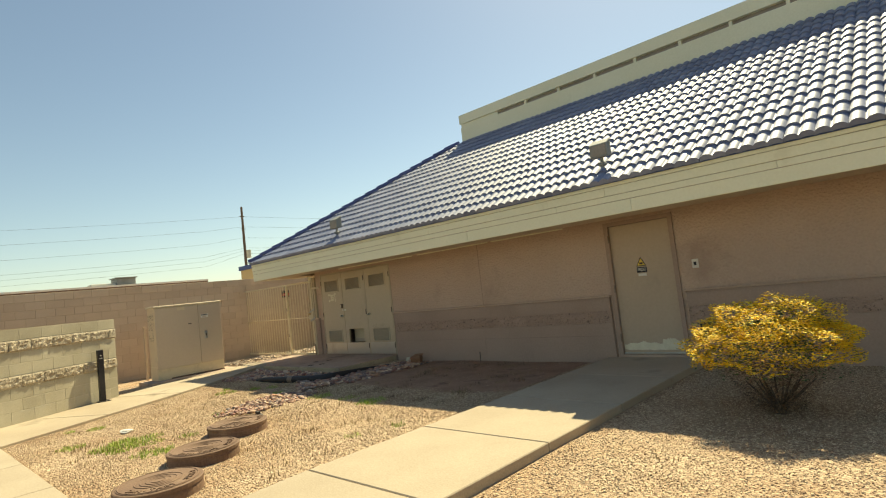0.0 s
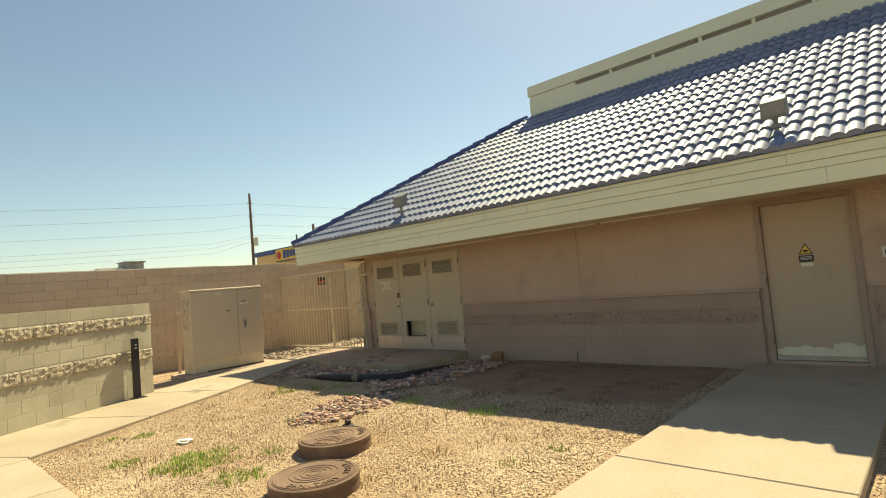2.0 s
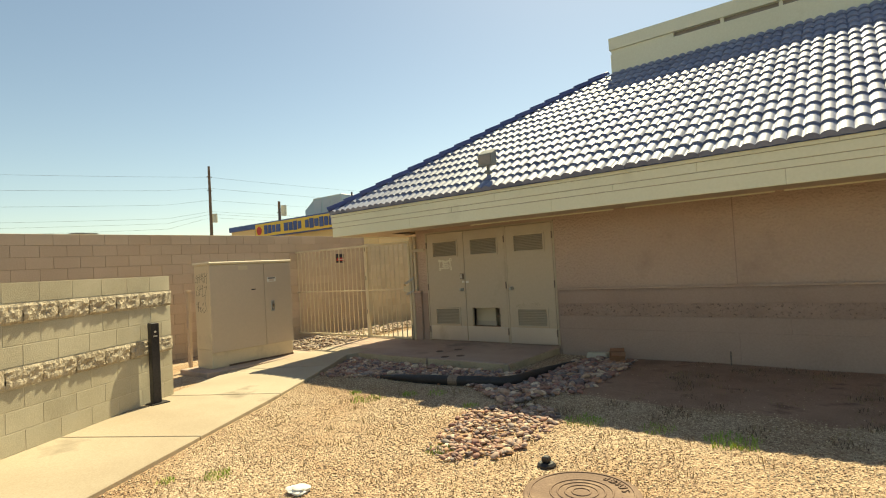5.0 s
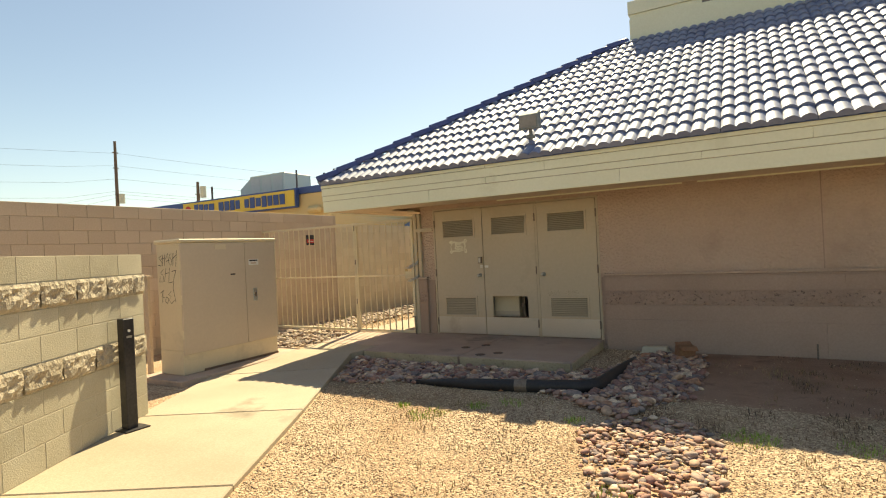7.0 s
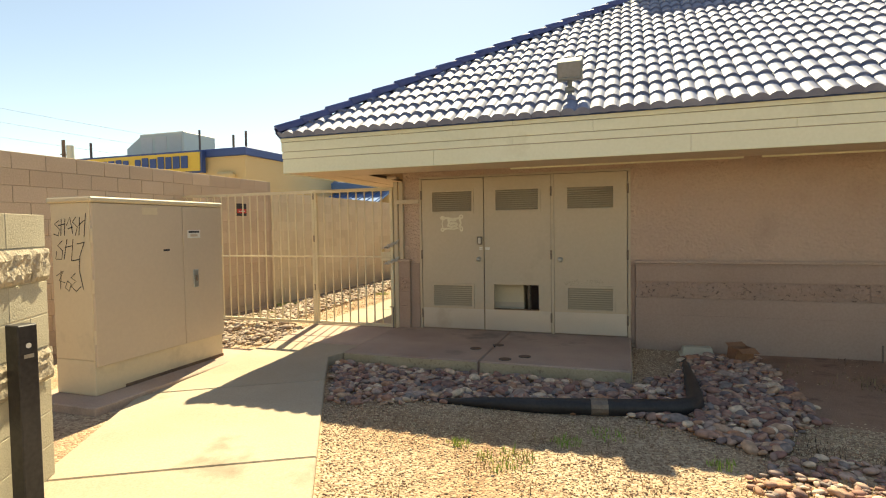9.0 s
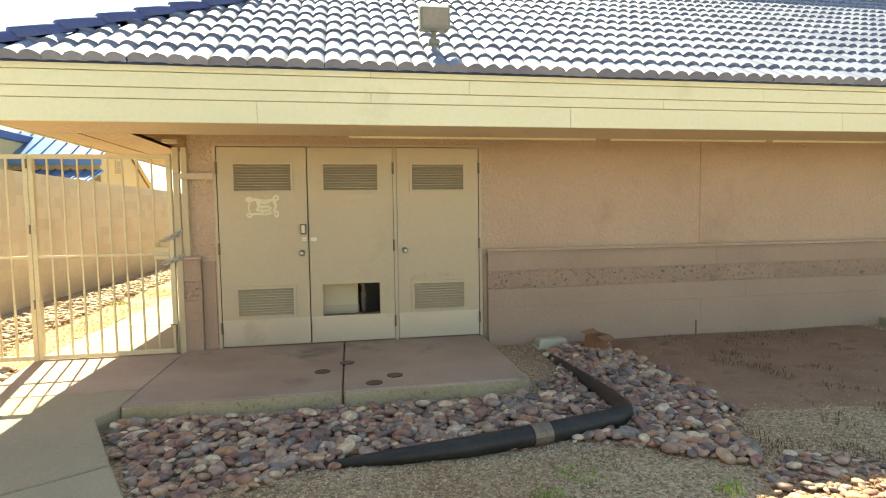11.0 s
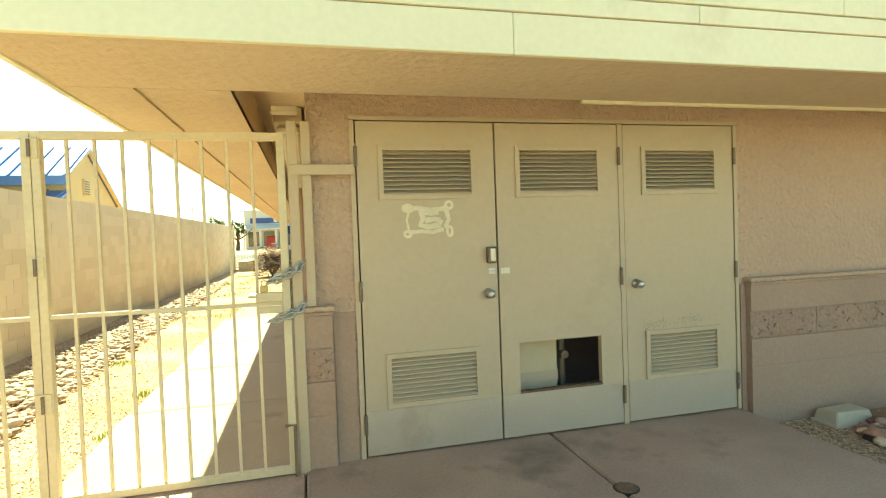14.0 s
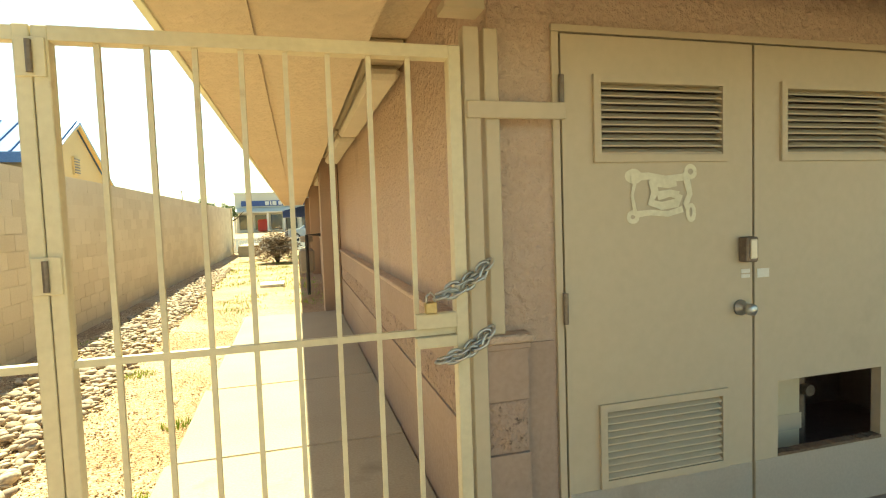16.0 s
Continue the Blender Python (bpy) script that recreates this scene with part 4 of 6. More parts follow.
h = part("handle", bx(CX, CX + 0.012, split + 0.12, split + 0.19, 0.93, 1.12, bevel=0.004), M_STEEL, dr, "steel latch handle")
part("keyhole", bx(CX, CX + 0.03, split + 0.145, split + 0.165, 1.0, 1.06, bevel=0.004), M_HINGE, dr)
part("sticker", bx(CX + 0.0005, CX + 0.002, split + 0.06, split + 0.24, 1.46, 1.545), M_WHITE, dr)
part("sticker_print", bx(CX + 0.002, CX + 0.003, split + 0.075, split + 0.225, 1.515, 1.535), M_INK, dr)
part("sticker_print", bx(CX + 0.002, CX + 0.003, split + 0.10, split + 0.20, 1.475, 1.50), M_CABDOOR, dr)
part("scuff", bx(CX + 0.0005, CX + 0.002, split - 0.26, split - 0.18, 1.335, 1.355), M_INK, dl)
part("scuff", bx(CX + 0.0005, CX + 0.002, split - 0.50, split - 0.32, 1.70, 1.77), M_CAB, dl)
for z in (0.55, 1.0, 1.45):
    part("hinge", tube(bmesh.new(), [(CX - 0.004, C0 - 0.004, z), (CX - 0.004, C0 - 0.004, z + 0.12)], 0.009, 6), M_CAB, dl)
bm = bmesh.new()
x0, z0 = -14.36, 1.60
S = lambda ps: [(x0 + 0.0148 * a, z0 + 0.0150 * b) for a, b in ps]
for ps in ([(6, 3), (2, 1), (6, -2), (5, -6), (1, -5)], [(8, 4), (7, -6)], [(5, 0), (11, 1)], [(11, 4), (10, -6)], [(12, 0), (15, 5), (17, -5)], [(13, -2), (17, -1)], [(20, 5), (17, 2), (21, -1), (19, -6)], [(23, 5), (22, -6)], [(22, 0), (27, 3)], [(28, 7), (26, -7)],
           [(8, -9), (4, -12), (8, -15), (7, -20), (2, -20), (3, -15)], [(12, -8), (9, -20)], [(10, -13), (16, -12)], [(17, -8), (15, -21)], [(15, -21), (22, -20)], [(20, -11), (26, -10)], [(26, -10), (22, -18), (21, -26), (24, -38)],
           [(2, -30), (8, -27), (4, -33), (9, -34)], [(6, -27), (5, -38)], [(11, -33), (9, -37), (12, -39), (14, -35), (11, -33)], [(18, -28), (14, -31), (18, -33), (14, -36), (18, -39), (22, -36)]):
    stroke(S(ps), 0.010, C0 - 0.0022, bm)
part("graffiti", bm, M_INK, cab, "black marker scrawl")

# steel post by the low wall
post = thing("steel_post", (-12.5, 3.14, WALK_Z), "short black square steel post beside the block wall", "post")
part("base_plate", bx(-12.60, -12.38, 3.04, 3.26, WALK_Z, WALK_Z + 0.012), M_BLACK, post)
bm = bx(-12.545, -12.445, 3.09, 3.19, WALK_Z + 0.012, 1.06, bevel=0.006)
part("upright", bm, M_BLACK, post)
part("hole", tube(bmesh.new(), [(-12.444, 3.14, 0.95), (-12.442, 3.14, 0.95)], 0.014, 10), M_WHITE, post)
part("sticker", bx(-12.444, -12.4425, 3.115, 3.165, 0.885, 0.905), M_STEEL, post)

# ---- floodlights on the roof ----
for x in (-10.06, -3.5):
    fl = thing("floodlight", (x, 7.45, 2.85), "grey box floodlight on a short roof pole", "floodlight", "roof floodlights")
    part("flashing", tube(bmesh.new(), [(x, 7.36, 2.84), (x, 7.36, 2.93), (x, 7.36, 2.98)], [0.075, 0.045, 0.028], 12), M_TILE, fl)
    part("pole", tube(bmesh.new(), [(x, 7.36, 2.80), (x, 7.36, 3.17)], 0.026, 10), M_LAMPGREY, fl)
    part("knuckle", bx(x - 0.05, x + 0.05, 7.31, 7.41, 3.01, 3.06, bevel=0.01), M_LAMPGREY, fl)
    bm = bx(x - 0.135, x + 0.135, 7.27, 7.42, 3.14, 3.40, bevel=0.01)
    for v in bm.verts:
        if v.co.y < 7.34:
            v.co.z -= 0.075 if v.co.z > 3.3 else 0.015
    head = part("head", bm, M_LAMPGREY, fl)
    part("lens", bx(x - 0.115, x + 0.115, 7.262, 7.268, 3.15, 3.30), M_RECESS, head)
    part("rim", bx(x - 0.13, x + 0.13, 7.255, 7.269, 3.128, 3.146, bevel=0.004), M_LAMPGREY, head)

# ---- manholes ----
for i, (x, y) in enumerate(((-5.25, 1.70), (-6.03, 2.41), (-6.82, 3.17))):
    mh = thing("manhole", (x, y, 0), "raised brown cast iron sewer manhole", "manhole", "manholes")
    h = 0.12
    part("riser", tube(bmesh.new(), [(x, y, -0.05), (x, y, 0.06), (x, y, h - 0.02)], [0.36, 0.355, 0.345], 40), M_IRON, mh, smooth=False)
    part("rim", tube(bmesh.new(), [(x, y, h - 0.03), (x, y, h), (x, y, h + 0.006)], [0.36, 0.36, 0.35], 40), M_IRON, mh)
    lid = part("lid", tube(bmesh.new(), [(x, y, h), (x, y, h + 0.011)], 0.33, 40), M_IRON, mh)
    for r in (0.055, 0.10, 0.145, 0.19, 0.315):
        bm = bmesh.new()
        prof = [(r - 0.007, 0.010), (r - 0.004, 0.016), (r + 0.004, 0.016), (r + 0.007, 0.010)]
        R = [[bm.verts.new((x + a * math.cos(2 * math.pi * k / 40), y + a * math.sin(2 * math.pi * k / 40), h + b)) for a, b in prof] for k in range(40)]
        for k in range(40):
            for j in range(3):
                bm.faces.new((R[k][j], R[(k + 1) % 40][j], R[(k + 1) % 40][j + 1], R[k][j + 1]))
        part("ring", bm, M_IRON, lid)
    for word, mid in (("SANITARY", -35), ("SEWER", 55)):
        for k, ch in enumerate(word):
            cu = bpy.data.curves.new("letter", "FONT")
            cu.body, cu.size, cu.extrude, cu.align_x = ch, 0.074, 0.004, "CENTER"
            ang = mid + (k - (len(word) - 1) / 2) * 11.5
            tmp = bpy.data.objects.new("letter", cu)
            me = bpy.data.meshes.new_from_object(tmp)
            bpy.data.objects.remove(tmp)
            me.materials.append(M_IRON)
            lt = new("letter", me)
            lt.parent = lid
            lt.matrix_basis = Matrix.Translation((x, y, h + 0.014)) @ pose(0, 0, 0, 0, 0, ang + 90) @ Matrix.Translation((0, -0.292, 0))

cap = thing("cleanout_plug", (-7.35, 3.72, 0), "black plastic cleanout plug standing in gravel", "plug")
part("collar", tube(bmesh.new(), [(-7.35, 3.72, -0.02), (-7.35, 3.72, 0.03), (-7.35, 3.72, 0.045)], [0.07, 0.07, 0.055], 16), M_HOSE, cap)
part("square_nut", bx(-7.378, -7.322, 3.692, 3.748, 0.045, 0.09, bevel=0.008), M_HOSE, cap)

# black drain pipe
hose = thing("drain_pipe", (-9.0, 6.2, 0), "black plastic drain pipe lying on the rocks", "pipe")
pts = [(-8.86, 7.75, 0.005), (-8.88, 7.2, 0.03), (-8.90, 6.7, 0.05), (-8.92, 6.2, 0.065), (-8.94, 5.97, 0.068), (-8.99, 5.87, 0.068), (-9.09, 5.80, 0.068), (-9.65, 5.66, 0.066), (-10.15, 5.58, 0.06), (-10.6, 5.56, 0.045), (-11.08, 5.59, 0.018)]
part("pipe", tube(bmesh.new(), pts, [0.03, 0.046, 0.058, 0.066, 0.070, 0.072, 0.070, 0.068, 0.064, 0.05, 0.018], 14), M_HOSE, hose, smooth=True)
part("coupling", tube(bmesh.new(), [(-9.62, 5.667, 0.066), (-9.75, 5.643, 0.065)], 0.072, 14), M_HINGE, hose, "worn grey coupling band")

# loose things by the facade
st = thing("white_block", (-8.68, 8.05, 0), "pale broken concrete block against the wall", "block")
bm = bx(-8.87, -8.51, 7.94, 8.15, -0.02, 0.10, bevel=0.012)
for v in bm.verts:
    if v.co.z > 0.05:
        v.co.x = -8.69 + (v.co.x + 8.69) * 0.86
        v.co.y = 8.05 + (v.co.y - 8.05) * 0.82
        v.co.z += 0.012 * noise.noise(v.co * 9)
part("body", bm, M_MORTAR, st)
part("rim", bx(-8.88, -8.50, 7.935, 8.155, -0.01, 0.022, bevel=0.006), M_MORTAR, st)
ct = thing("crushed_box", (-8.3, 7.75, 0.04), "small torn open brown carton on the rocks", "carton", rz=24)
for a in ((-0.13, 0.13, -0.095, -0.09, 0, 0.18), (-0.13, 0.13, 0.09, 0.095, 0, 0.18), (-0.13, -0.125, -0.09, 0.09, 0, 0.18), (0.125, 0.13, -0.09, 0.09, 0, 0.18), (-0.13, 0.13, -0.09, 0.09, 0, 0.005)):
    bm = bx(*a)
    for v in bm.verts:
        v.co = 0.78 * (v.co + Vector((0.10 * v.co.z + 0.015 * noise.noise(v.co * 8), -0.12 * v.co.z, 0.0)))
    part("side", bm, M_CARD, ct, local=True)
for y0, y1, dz in ((-0.095, -0.20, -0.055), (0.095, 0.19, 0.035)):
    bm = bmesh.new()
    q = [bm.verts.new(p) for p in ((-0.11, y0 - 0.022, 0.18), (0.15, y0 - 0.022, 0.18), (0.15, y1 - 0.02, 0.18 + dz), (-0.10, y1 - 0.02, 0.18 + dz * 0.8), (-0.11, y0 - 0.022, 0.184), (0.15, y0 - 0.022, 0.184), (0.15, y1 - 0.02, 0.184 + dz), (-0.10, y1 - 0.02, 0.184 + dz * 0.8))]
    for f in ((3, 2, 1, 0), (4, 5, 6, 7), (0, 1, 5, 4), (1, 2, 6, 5), (2, 3, 7, 6), (3, 0, 4, 7)):
        bm.faces.new([q[k] for k in f])
    for v in bm.verts:
        v.co *= 0.78
    part("flap", bm, M_CARD, ct, local=True)
sp = thing("stub_pipe", (-6.87, 8.1, 0), "thin rusty stub pipe by the wall", "pipe")
part("tube", tube(bmesh.new(), [(-6.87, 8.1, -0.02), (-6.87, 8.1, 0.20)], 0.010), M_HINGE, sp)
tr = thing("crumpled_paper", (-8.65, 2.43, 0.02), "crumpled white paper litter on gravel", "litter")
bm = bmesh.new()
bmesh.ops.create_icosphere(bm, subdivisions=3, radius=0.065)
for v in bm.verts:
    v.co = Vector((v.co.x * 1.3, v.co.y, v.co.z * 0.35)) * (1 + 0.6 * noise.noise(v.co * 22)) + Vector((-8.65, 2.43, 0.03))
part("sheet", bm, M_WHITE, tr)

# ---- far surroundings ----
rest = thing("restaurant_building", (-26, 20, 0), "yellow stucco restaurant with blue trim behind the wall", "building")
part("wall", bx(-33.0, -21.6, 16.4, 31.5, 0, 4.05), M_YELLOWWALL, rest)
part("trim_band", bx(-33.1, -21.5, 16.3, 31.6, 4.05, 4.32, bevel=0.02), M_BLUE, rest)
for x in (-22.3,):
    w = part("wall_lamp", bx(x - 0.35, x + 0.35, 16.1, 16.39, 3.25, 3.5, bevel=0.08), M_YELLOWWALL, rest)
GX, GP, GZ, HALF, DROP = -19.0, 23.8, 4.42, 3.2, 1.95
bm = bmesh.new()
for x in (GX, -30.0):
    v = [bm.verts.new(q) for q in ((x, GP - 1.5, 0), (x, GP + HALF, 0), (x, GP + HALF, GZ - DROP), (x, GP, GZ), (x, GP - 1.5, GZ - 0.92))]
    bm.faces.new(v)
bm.verts.ensure_lookup_table()
for a in range(5):
    b = (a + 1) % 5
    bm.faces.new((bm.verts[a], bm.verts[b], bm.verts[5 + b], bm.verts[5 + a]))
bmesh.ops.recalc_face_normals(bm, faces=bm.faces[:])
part("gable", bm, M_YELLOWWALL, rest)


def roof_sheet(x0, x1, y0, z0, y1, z1, label):
    bm = bmesh.new()
    q = [bm.verts.new(c) for c in ((x0, y0, z0), (x1, y0, z0), (x1, y1, z1), (x0, y1, z1), (x0, y0, z0 + 0.07), (x1, y0, z0 + 0.07), (x1, y1, z1 + 0.07), (x0, y1, z1 + 0.07))]
    for f in ((0, 1, 2, 3), (7, 6, 5, 4), (0, 4, 5, 1), (2, 6, 7, 3), (1, 5, 6, 2), (3, 7, 4, 0)):
        bm.faces.new([q[i] for i in f])
    bmesh.ops.recalc_face_normals(bm, faces=bm.faces[:])
    rf = part("roof", bm, M_TILEROOF_FAR, rest, label)
    for k in range(int((x0 - x1) / 0.45)):
        x = x0 - 0.1 - 0.45 * k
        part("seam", tube(bmesh.new(), [(x, y0, z0 + 0.09), (x, y1, z1 + 0.09)], 0.03, 4), M_TILEROOF_FAR, rf)
    part("eave_board", bx(x1, x0, y0 - 0.04 if y0 < y1 else y0, y0 if y0 < y1 else y0 + 0.04, z0 - 0.18, z0 + 0.08), M_TILEROOF_FAR, rf)


roof_sheet(GX + 0.15, -27.0, GP - 1.75, GZ - 1.0, GP, GZ + 0.05, "pale blue standing seam metal roof")
roof_sheet(GX + 0.1, -27.0, GP - 4.6, GZ - 2.55, GP - 1.5, GZ - 1.38, "blue standing seam metal roof")
roof_sheet(GX + 0.15, -27.0, GP + HALF + 0.25, GZ - DROP - 0.1, GP, GZ + 0.05, "blue standing seam metal roof")
part("gable_trim", tube(bmesh.new(), [(GX + 0.1, GP + HALF + 0.2, GZ - DROP - 0.05), (GX + 0.1, GP, GZ + 0.06), (GX + 0.1, GP - 1.7, GZ - 0.98)], 0.07, 4), M_YELLOWWALL, rest)
vent = part("gable_vent", bx(GX, GX + 0.05, GP - 0.35, GP + 0.05, 3.05, 3.55), M_YELLOWWALL, rest)
for k in range(6):
    part("slat", bx(GX + 0.05, GX + 0.07, GP - 0.32, GP + 0.02, 3.09 + 0.075 * k, 3.12 + 0.075 * k), M_RECESS, vent)
sgn = part("sign", bx(-30.3, -23.15, 16.12, 16.29, 3.52, 4.28), M_BLUE, rest, "yellow sign board with blue shapes")
part("sign_face", bx(-30.22, -23.22, 16.09, 16.12, 3.58, 4.22), M_YELLOWSIGN, sgn)
part("emblem", tube(bmesh.new(), [(-29.85, 16.085, 3.88), (-29.85, 16.07, 3.88)], 0.22, 12), M_RED, sgn)
x = -29.4
rr = random.Random(8)
for group in (4, 4, 7):
    for k in range(group):
        w, hgt = rr.uniform(0.26, 0.36), rr.uniform(0.34, 0.46)
        part("shape", bx(x, x + w, 16.06, 16.088, 3.90 - hgt / 2, 3.90 + hgt / 2, bevel=0.012), M_BLUE, sgn)
        x += w + 0.06
    x += 0.24
hv = thing("rooftop_unit", (-28.0, 19.4, 4.3), "grey green air conditioner on the restaurant roof", "air conditioner")
part("body", bx(-28.6, -26.3, 18.6, 20.4, 4.32, 5.55, bevel=0.04), M_HVAC, hv)
part("hood", prism(bmesh.new(), [(-29.4, 18.7), (-28.61, 18.7), (-28.61, 20.3), (-29.4, 20.3)], 4.32, lambda x, y: 5.0 if x < -29 else 5.5), M_HVAC, hv)
for x in (-28.2, -27.45, -26.7):
    part("panel", bx(x - 0.3, x + 0.3, 18.585, 18.60, 4.5, 5.4), M_STORE, hv)
part("mast", tube(bmesh.new(), [(-25.4, 18.5, 4.3), (-25.4, 18.5, 5.5)], 0.04), M_POLE, hv)
for x, y, z in ((-24.2, 19.0, 5.3), (-23.6, 19.0, 5.42), (-29.2, 16.9, 5.0)):
    part("vent_pipe", tube(bmesh.new(), [(x, y, 4.2), (x, y, z)], 0.045), M_POLE, rest)
hv2 = thing("rooftop_unit", (-24.6, 19.4, 4.3), "low grey green air conditioner on the restaurant roof", "air conditioner")
part("body", bx(-25.0, -23.6, 18.8, 20.0, 4.32, 4.72, bevel=0.04), M_HVAC, hv2)

poles = []
for x, y, h in ((-71.7, 36.5, 16.1), (-96.0, 76.0, 13.0), (-150.0, 60.0, 11.0), (-59.5, 38.3, 10.2)):
    p = thing("utility_pole", (x, y, 0), "weathered wooden utility pole carrying wires", "utility pole", "utility poles")
    part("shaft", tube(bmesh.new(), [(x, y, 0), (x, y, h)], [0.26, 0.15], 10), M_POLE, p)
    for z in (h - 1.4, h - 3.2):
        part("bracket", bx(x - 0.06, x + 0.06, y - 0.32, y + 0.32, z, z + 0.1), M_POLE, p)
    part("transformer", tube(bmesh.new(), [(x + 0.45, y + 0.3, h - (7.3 if h > 10.5 else 1.7)), (x + 0.45, y + 0.3, h - (6.2 if h > 10.5 else 0.5))], 0.32, 12), M_HVAC, p)
for k, z in enumerate((14.7, 13.0, 11.2, 9.5, 8.9, 8.2)):
    wr = thing("overhead_wire", (-71.7, 36.5, z), "thin dark overhead wire", "wire", "overhead wires")
    ends = ((-71.7 - 24, 36.5 - 78), (-71.7, 36.5), (-71.7 + 14, 36.5 + 80))
    line = []
    for a, b in zip(ends, ends[1:]):
        for i in range(16):
            t = i / 16
            line.append((a[0] + (b[0] - a[0]) * t, a[1] + (b[1] - a[1]) * t, z - 1.6 * 4 * t * (1 - t) * 0.55 + (0.25 * k if b is ends[2] else 0)))
    line.append((*ends[2], z))
    part("wire", tube(bmesh.new(), line, 0.013, 4), M_WIRE, wr)
# low roofs seen over the wall
for x, y, w, h in ((-64, -26, 7.0, 4.1),):
    b = thing("distant_building", (x, y, 0), "low grey flat-roofed building far behind the wall", "building")
    part("wall", bx(x - w / 2, x + w / 2, y - 4, y + 4, 0, h - 0.4), M_STORE, b)
    part("roof", bx(x - w / 2 - 0.3, x + w / 2 + 0.3, y - 4.3, y + 4.3, h - 0.4, h), M_RECESS, b)

shop = thing("flat_roofed_building", (-52, 4, 0), "long low tan building with a dark roof edge behind the wall", "building")
part("wall", bx(-58.0, -48.2, -14.0, 20.4, 0, 4.0), M_STORE, shop)
part("roof_edge", bx(-58.3, -47.9, -14.3, 20.7, 4.0, 4.52), M_RUST, shop, "dark brown roof edge")
part("flashing", bx(-58.32, -47.88, -14.32, 20.72, 4.52, 4.66), M_WHITE, shop, "white metal flashing")
cooler = thing("rooftop_unit", (-48.9, 14.3, 4.66), "low grey air conditioner on the flat roof", "air conditioner")
part("body", bx(-49.7, -48.2, 13.6, 15.0, 4.66, 5.2, bevel=0.04), M_LAMPGREY, cooler)
part("lid", bx(-49.8, -48.1, 13.5, 15.1, 5.2, 5.27), M_LAMPGREY, cooler)
part("duct", bx(-49.5, -48.4, 11.9, 13.6, 4.66, 4.86, bevel=0.03), M_STORE, cooler)

# store across the street
SY = 105.0
store = thing("store_building", (-14, SY, 0), "pale strip store with a blue sign band and porch", "building")
part("wall", bx(-23.0, 12, SY, SY + 14, 0, 5.4), M_STORE, store)
part("parapet", bx(-23.0, 12, SY - 0.8, SY - 0.01, 4.3, 6.6), M_STORE, store)
part("parapet_cap", bx(-23.2, 12.2, SY - 0.95, SY + 0.2, 6.6, 6.8), M_HVAC, store)
part("sign_band", bx(-22.0, 12, SY - 0.9, SY - 0.81, 4.5, 5.4), M_BLUE, store)
x = -18.1
for w in (0.62, 0.26, 0.66, 0.0, 0.6, 0.62, 0.5, 0.55):
    if w:
        part("sign_shape", bx(x, x + w, SY - 0.98, SY - 0.90, 4.62, 5.28), M_WHITE, store)
    x += w + 0.16
part("porch_roof", prism(bmesh.new(), [(-23.2, SY - 3.5), (12, SY - 3.5), (12, SY - 0.81), (-23.2, SY - 0.81)], 3.3, lambda x, y: 3.5 if y < SY - 2 else 4.25), M_STORE, store)
for x in np.arange(-23, 12, 2.6):
    part("column", bx(x, x + 0.28, SY - 3.4, SY - 3.1, 0, 3.3), M_WHITE, store)
    part("window", bx(x + 0.5, x + 2.3, SY - 0.06, SY - 0.01, 0.5, 3.0), M_GLASS, store)
part("red_display", bx(-19.5, -17.7, SY - 0.6, SY - 0.2, 0.1, 2.2, bevel=0.2), M_RED, store)
for x, y, s in ((-26.3, 96, 0.46), (-23.6, 99, 0.42)):
    tr_ = thing("tree", (x, y, 0), "distant round green tree behind the store", "tree", "distant trees")
    part("trunk", tube(bmesh.new(), [(x, y, 0), (x + 0.1, y, 3 * s), (x, y, 8 * s)], [0.35, 0.28, 0.12], 8), M_TWIG, tr_)
    for k in range(5):
        a = k * 1.26
        part("limb", tube(bmesh.new(), [(x, y, 4 * s), (x + 1.4 * math.cos(a), y + 1.4 * math.sin(a), 6 * s), (x + 2.4 * math.cos(a), y + 2.4 * math.sin(a), 8.5 * s)], [0.16, 0.1, 0.04], 6), M_TWIG, tr_)
    g = np.random.default_rng(int(-x * 10))
    n = 2600
    p = g.normal(0, 1, (n, 3))
    p /= np.linalg.norm(p, axis=1)[:, None]
    p *= (g.uniform(0.35, 1, n) ** 0.5 * (1 + 0.3 * np.sin(p[:, 0] * 5 + p[:, 2] * 4)))[:, None]
    m = np.zeros((n, 3, 4))
    m[:, :, :3] = turns(n, g) * g.uniform(0.25, 0.55, n)[:, None, None] * s
    m[:, :, 3] = p * (3.6 * s, 3.6 * s, 2.9 * s) + (x, y, 8.6 * s)
    ob = new("crown", scatter([(-0.5, 0, 0), (0.5, 0, 0.1), (0, 0.8, 0.3), (0, -0.5, 0.25)], [(0, 1, 2), (0, 3, 1)], m, "crown", M_LEAF))
    ob.parent = tr_
    ob.matrix_parent_inverse = tr_.matrix_basis.inverted()

car = thing("parked_car", (-11.8, 52, 0), "pale silver car parked beyond the fence", "car")
cx, cy = -11.8, 52.0
bm = bmesh.new()
prof = [(-2.2, 0.35), (-2.25, 0.75), (-1.9, 0.92), (-1.1, 0.98), (-0.55, 1.40), (0.75, 1.43), (1.45, 1.02), (2.15, 0.92), (2.25, 0.55), (2.2, 0.32)]
rows_ = [[bm.verts.new((cx + a, cy + s * (0.85 if b < 1.1 else 0.66), b)) for a, b in prof] for s in (-1, 1)]
for i in range(len(prof) - 1):
    bm.faces.new((rows_[0][i], rows_[0][i + 1], rows_[1][i + 1], rows_[1][i]))
bm.faces.new(rows_[0][::-1])
bm.faces.new(rows_[1])
bmesh.ops.recalc_face_normals(bm, faces=bm.faces[:])
bd = part("body", bm, M_CAR, car)
